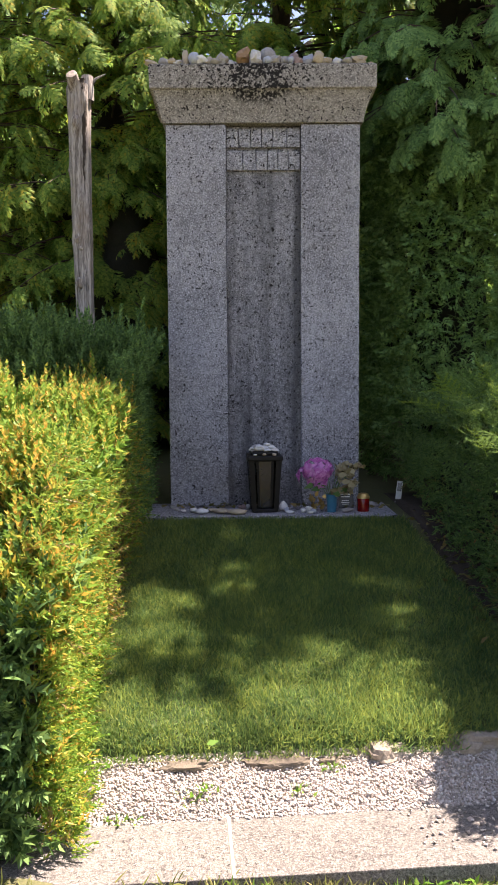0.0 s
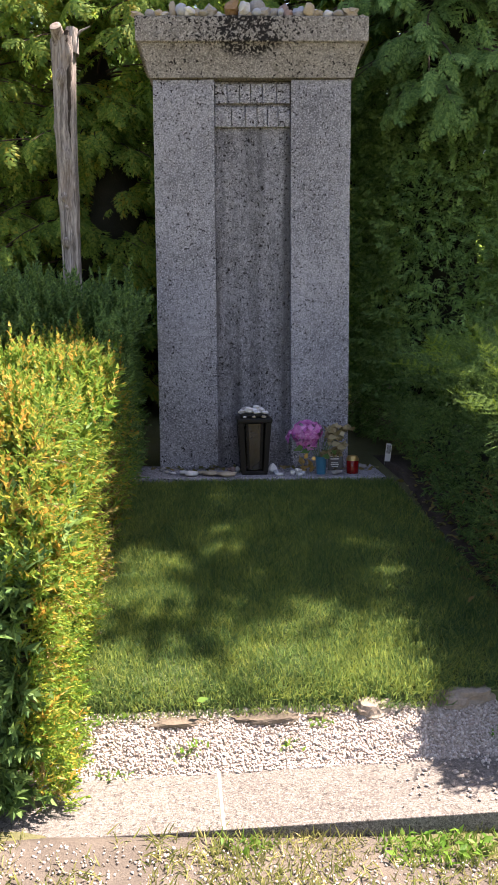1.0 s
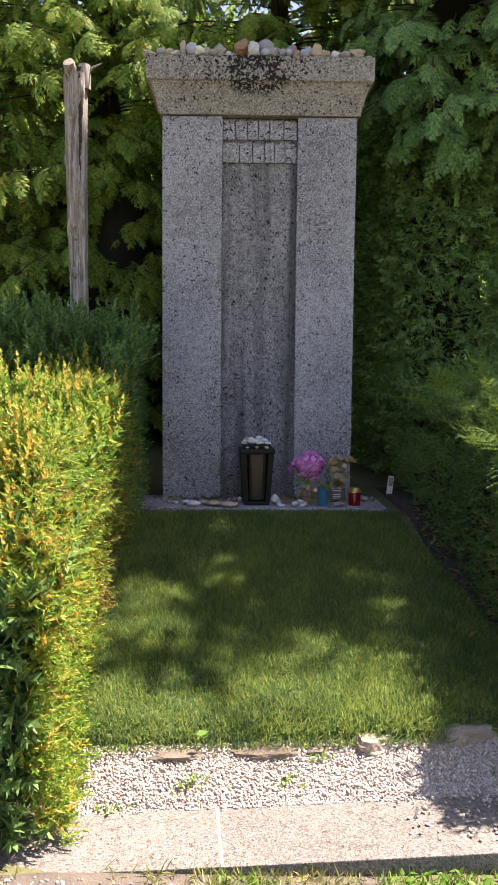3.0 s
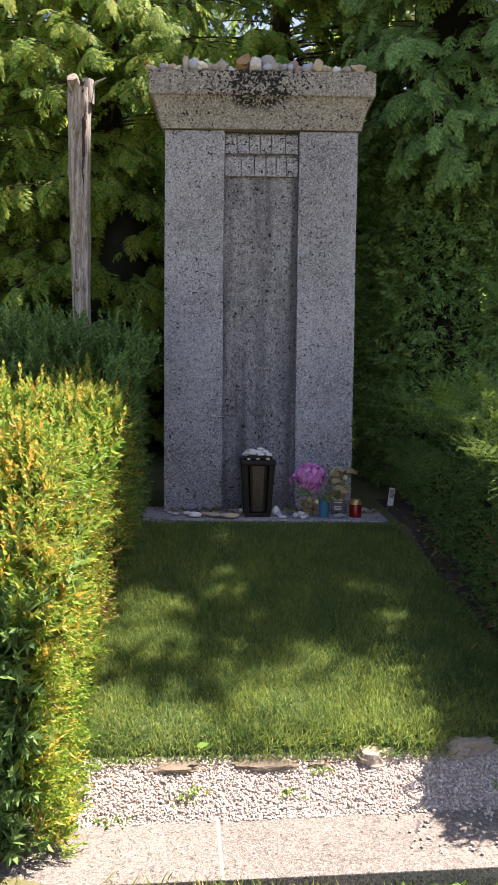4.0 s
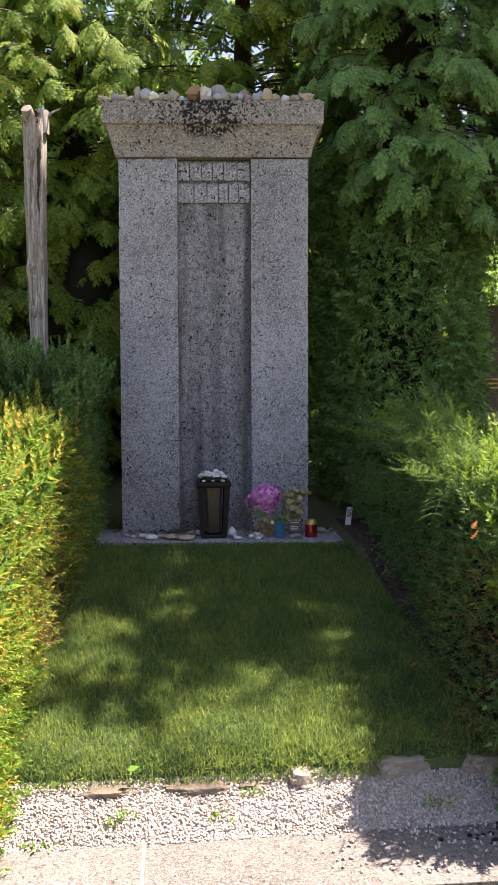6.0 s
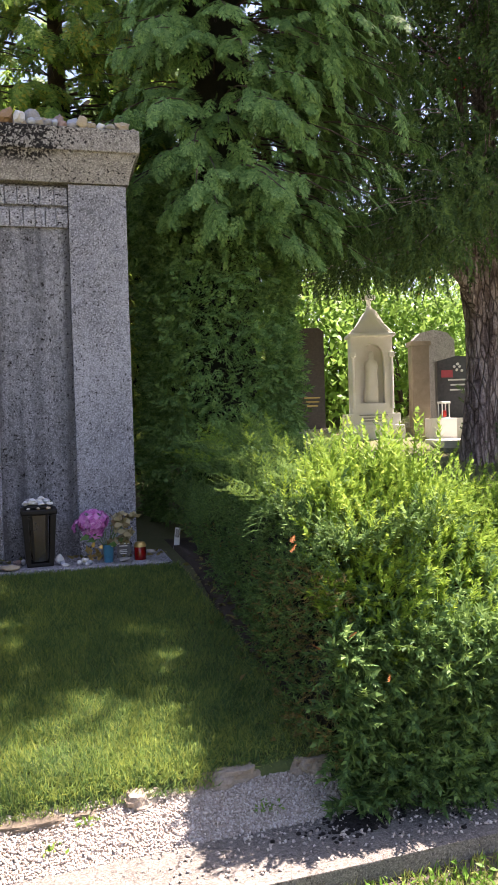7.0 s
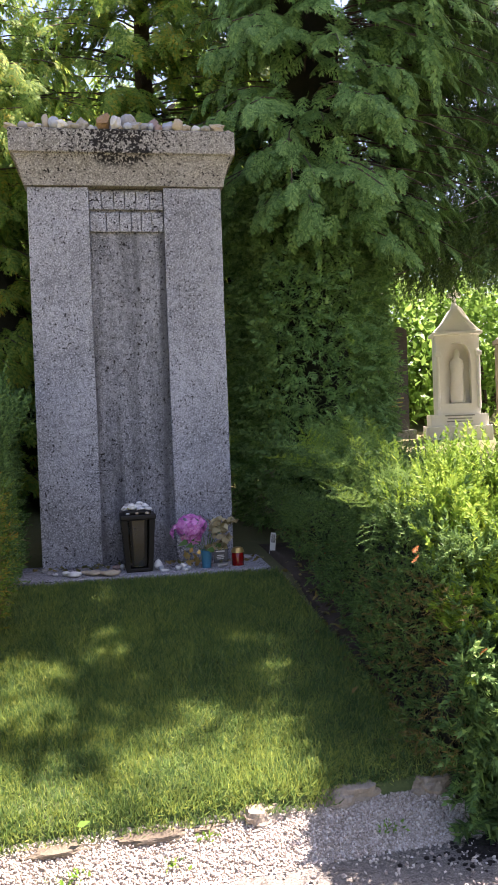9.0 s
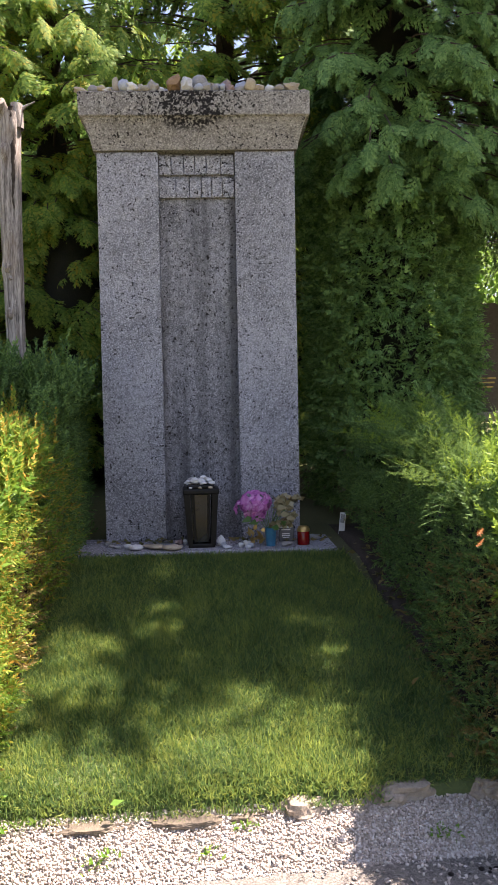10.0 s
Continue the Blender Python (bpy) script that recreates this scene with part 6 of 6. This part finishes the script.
# path in front of the kerb: thin dry grass and weeds
k = 42000
P = np.stack([rng.uniform(-1.6, 2.4, k), rng.uniform(-3.3, -2.50, k), np.zeros(k)], -1)
P[:, 1] += 0.075 * P[:, 0]
patchy = lumps(P, 9, 21) + 0.5 * lumps(P, 23, 22) + 0.35 * (P[:, 0] - 0.2)
P = P[(patchy > rng.uniform(-0.9, 0.7, k))]
P[:, 2] = land(P[:, 0], P[:, 1]) + 0.010
ob = ob_from("path_grass", fast_mesh("path_grass", *blades(P, 0.65, (0.02, 0.045))), M_DRYGRASS)
tagged(ob, "sparse sun-dried grass along the path", "grass", kind="stuff")
k = 2600
P = np.stack([rng.uniform(-1.2, 2.3, k), rng.uniform(-2.64, -2.53, k), np.zeros(k)], -1)
P[:, 1] += 0.075 * P[:, 0]
P = P[lumps(P, 8, 31) + 0.5 * (P[:, 0] - 0.6) > 0.1]
P[:, 2] = land(P[:, 0], P[:, 1]) + 0.009
LEAF_T = (broad_leaf(0.04)[0], np.array([(0, 1, 2), (0, 2, 3)]))
ob = ob_from("weed_strip", fast_mesh("weed_strip", *merge([blades(P, 0.6, (0.03, 0.055)), scatter(LEAF_T, P[::4] + np.array((0, 0, 0.03)), frames(rng.normal(size=(len(P[::4]), 3)), np.array((0, 0, 1.0)) + rng.normal(size=(len(P[::4]), 3)) * 0.4), rng.uniform(0.4, 0.9, len(P[::4])))])), M_BROAD)
tagged(ob, "green weeds along the foot of the kerb", "weeds", kind="stuff")
# small loose stones on the path
k = 3000
P = np.stack([rng.uniform(-1.3, 0.9, k), rng.uniform(-3.0, -2.58, k), np.zeros(k)], -1)
P[:, 2] = land(P[:, 0], P[:, 1]) + 0.013
ob = ob_from("path_gravel", fast_mesh("path_gravel", *scatter((OCT_V * np.array((1.2, 1.0, 0.7)), OCT_F), P, frames(rng.normal(size=(k, 3)), rng.normal(size=(k, 3))), rng.uniform(0.002, 0.0065, k))), M_GRAVEL)
tagged(ob, "scattered gravel on the dry path", "gravel", kind="stuff")


def weed(at, k, size, label, leaf=M_GREENLEAF, name="weed"):
    P = np.zeros((k, 3)) + rng.normal(size=(k, 3)) * np.array((0.022, 0.016, 0.002))
    P[:, 2] = abs(P[:, 2])
    d = unit(rng.normal(size=(k, 3)) + np.array((0, 0, 0.9)))
    ob = ob_from(name, fast_mesh(name, *scatter(broad_leaf(0.035), P, frames(d, rng.normal(size=(k, 3)) + np.array((0, 0, 1.0))), rng.uniform(*size, k))), leaf)
    ob.location = at
    return tagged(ob, label, "weed", "weeds in the gravel", kind="stuff")


for i, (x, y) in enumerate([(-0.285, -2.17), (-0.25, -2.15), (0.05, -2.135), (-0.52, -2.25), (-0.47, -2.245), (0.16, -2.06), (0.78, -2.07), (0.75, -2.09), (-0.55, -2.07), (-0.50, -2.06)]):
    weed((x, y, float(gravel_z(x, y)) + 0.006), 22, (0.3, 0.75), "small green weed growing in the gravel", M_BROAD)
yl = ob_from("fallen_leaf", fast_mesh("fallen_leaf", *scatter(broad_leaf(0.045), np.array([(-0.245, -2.07, -0.452)]), frames(np.array([(1, 0.3, 0.2)]), np.array([(0, -0.6, 1.0)])), [1.0])), M_BROAD)
tagged(yl, "single yellow-green fallen leaf on the lawn edge", "leaf")
# black clods on the kerb
M_CLOD = simple("black_soil", (0.006, 0.005, 0.005), (0.02, 0.016, 0.013), 30, 0.95, 0.8, 0.01)
k = 240
cu = rng.random(k)
P = np.stack([1.02 + rng.normal(size=k) * 0.10 + 0.5 * (cu > 0.8), -2.225 + rng.normal(size=k) * 0.030, np.zeros(k)], -1)
P[:, 1] += 0.075 * (P[:, 0] - 1)
P[:110, :2] = np.array((1.06, -2.20)) + rng.normal(size=(110, 2)) * np.array((0.055, 0.028))
extra = np.stack([rng.uniform(0.8, 1.75, 26), rng.uniform(-2.34, -2.18, 26), np.zeros(26)], -1)
P = np.concatenate([P, extra])
P[:, 2] = -0.603
ob = ob_from("soil_clods", fast_mesh("soil_clods", *scatter((ICO_V * np.array((1, 1, 0.6)), ICO_F), P, frames(rng.normal(size=(len(P), 3)) * np.array((1, 1, 0.1)), np.array((0, 0, 1.0)) + rng.normal(size=(len(P), 3)) * 0.1), np.where(np.arange(len(P)) < 110, 1.7, 1.0) * rng.uniform(0.003, 0.011, len(P)))), M_CLOD)
tagged(ob, "crumbs of black soil spilt on the kerb", "soil", kind="stuff")
# dry leaves under the hedge and by the gravestone
k = 260
P = np.concatenate([np.stack([rng.uniform(0.80, 1.0, 160), rng.uniform(-1.9, -0.2, 160), np.zeros(160)], -1), np.stack([rng.uniform(0.12, 0.72, 60), rng.uniform(-0.12, 0.0, 60), np.zeros(60)], -1), np.stack([rng.uniform(-0.6, -0.06, 40), rng.uniform(-0.10, 0.0, 40), np.zeros(40)], -1)])
P[:160, 2] = np.minimum(lawn_z(0, P[:160, 1]), 0.03) + 0.006
P[160:, 2] = 0.012
ob = ob_from("dry_leaf_litter", fast_mesh("dry_leaf_litter", *scatter(broad_leaf(0.035), P, frames(rng.normal(size=(k, 3)) * np.array((1, 1, 0.5)), np.array((0, 0, 1.0)) + rng.normal(size=(k, 3)) * 0.5), rng.uniform(0.6, 1.5, k))), M_YEW_B)
tagged(ob, "brown dry leaves on soil and slab", "leaf litter", kind="stuff")
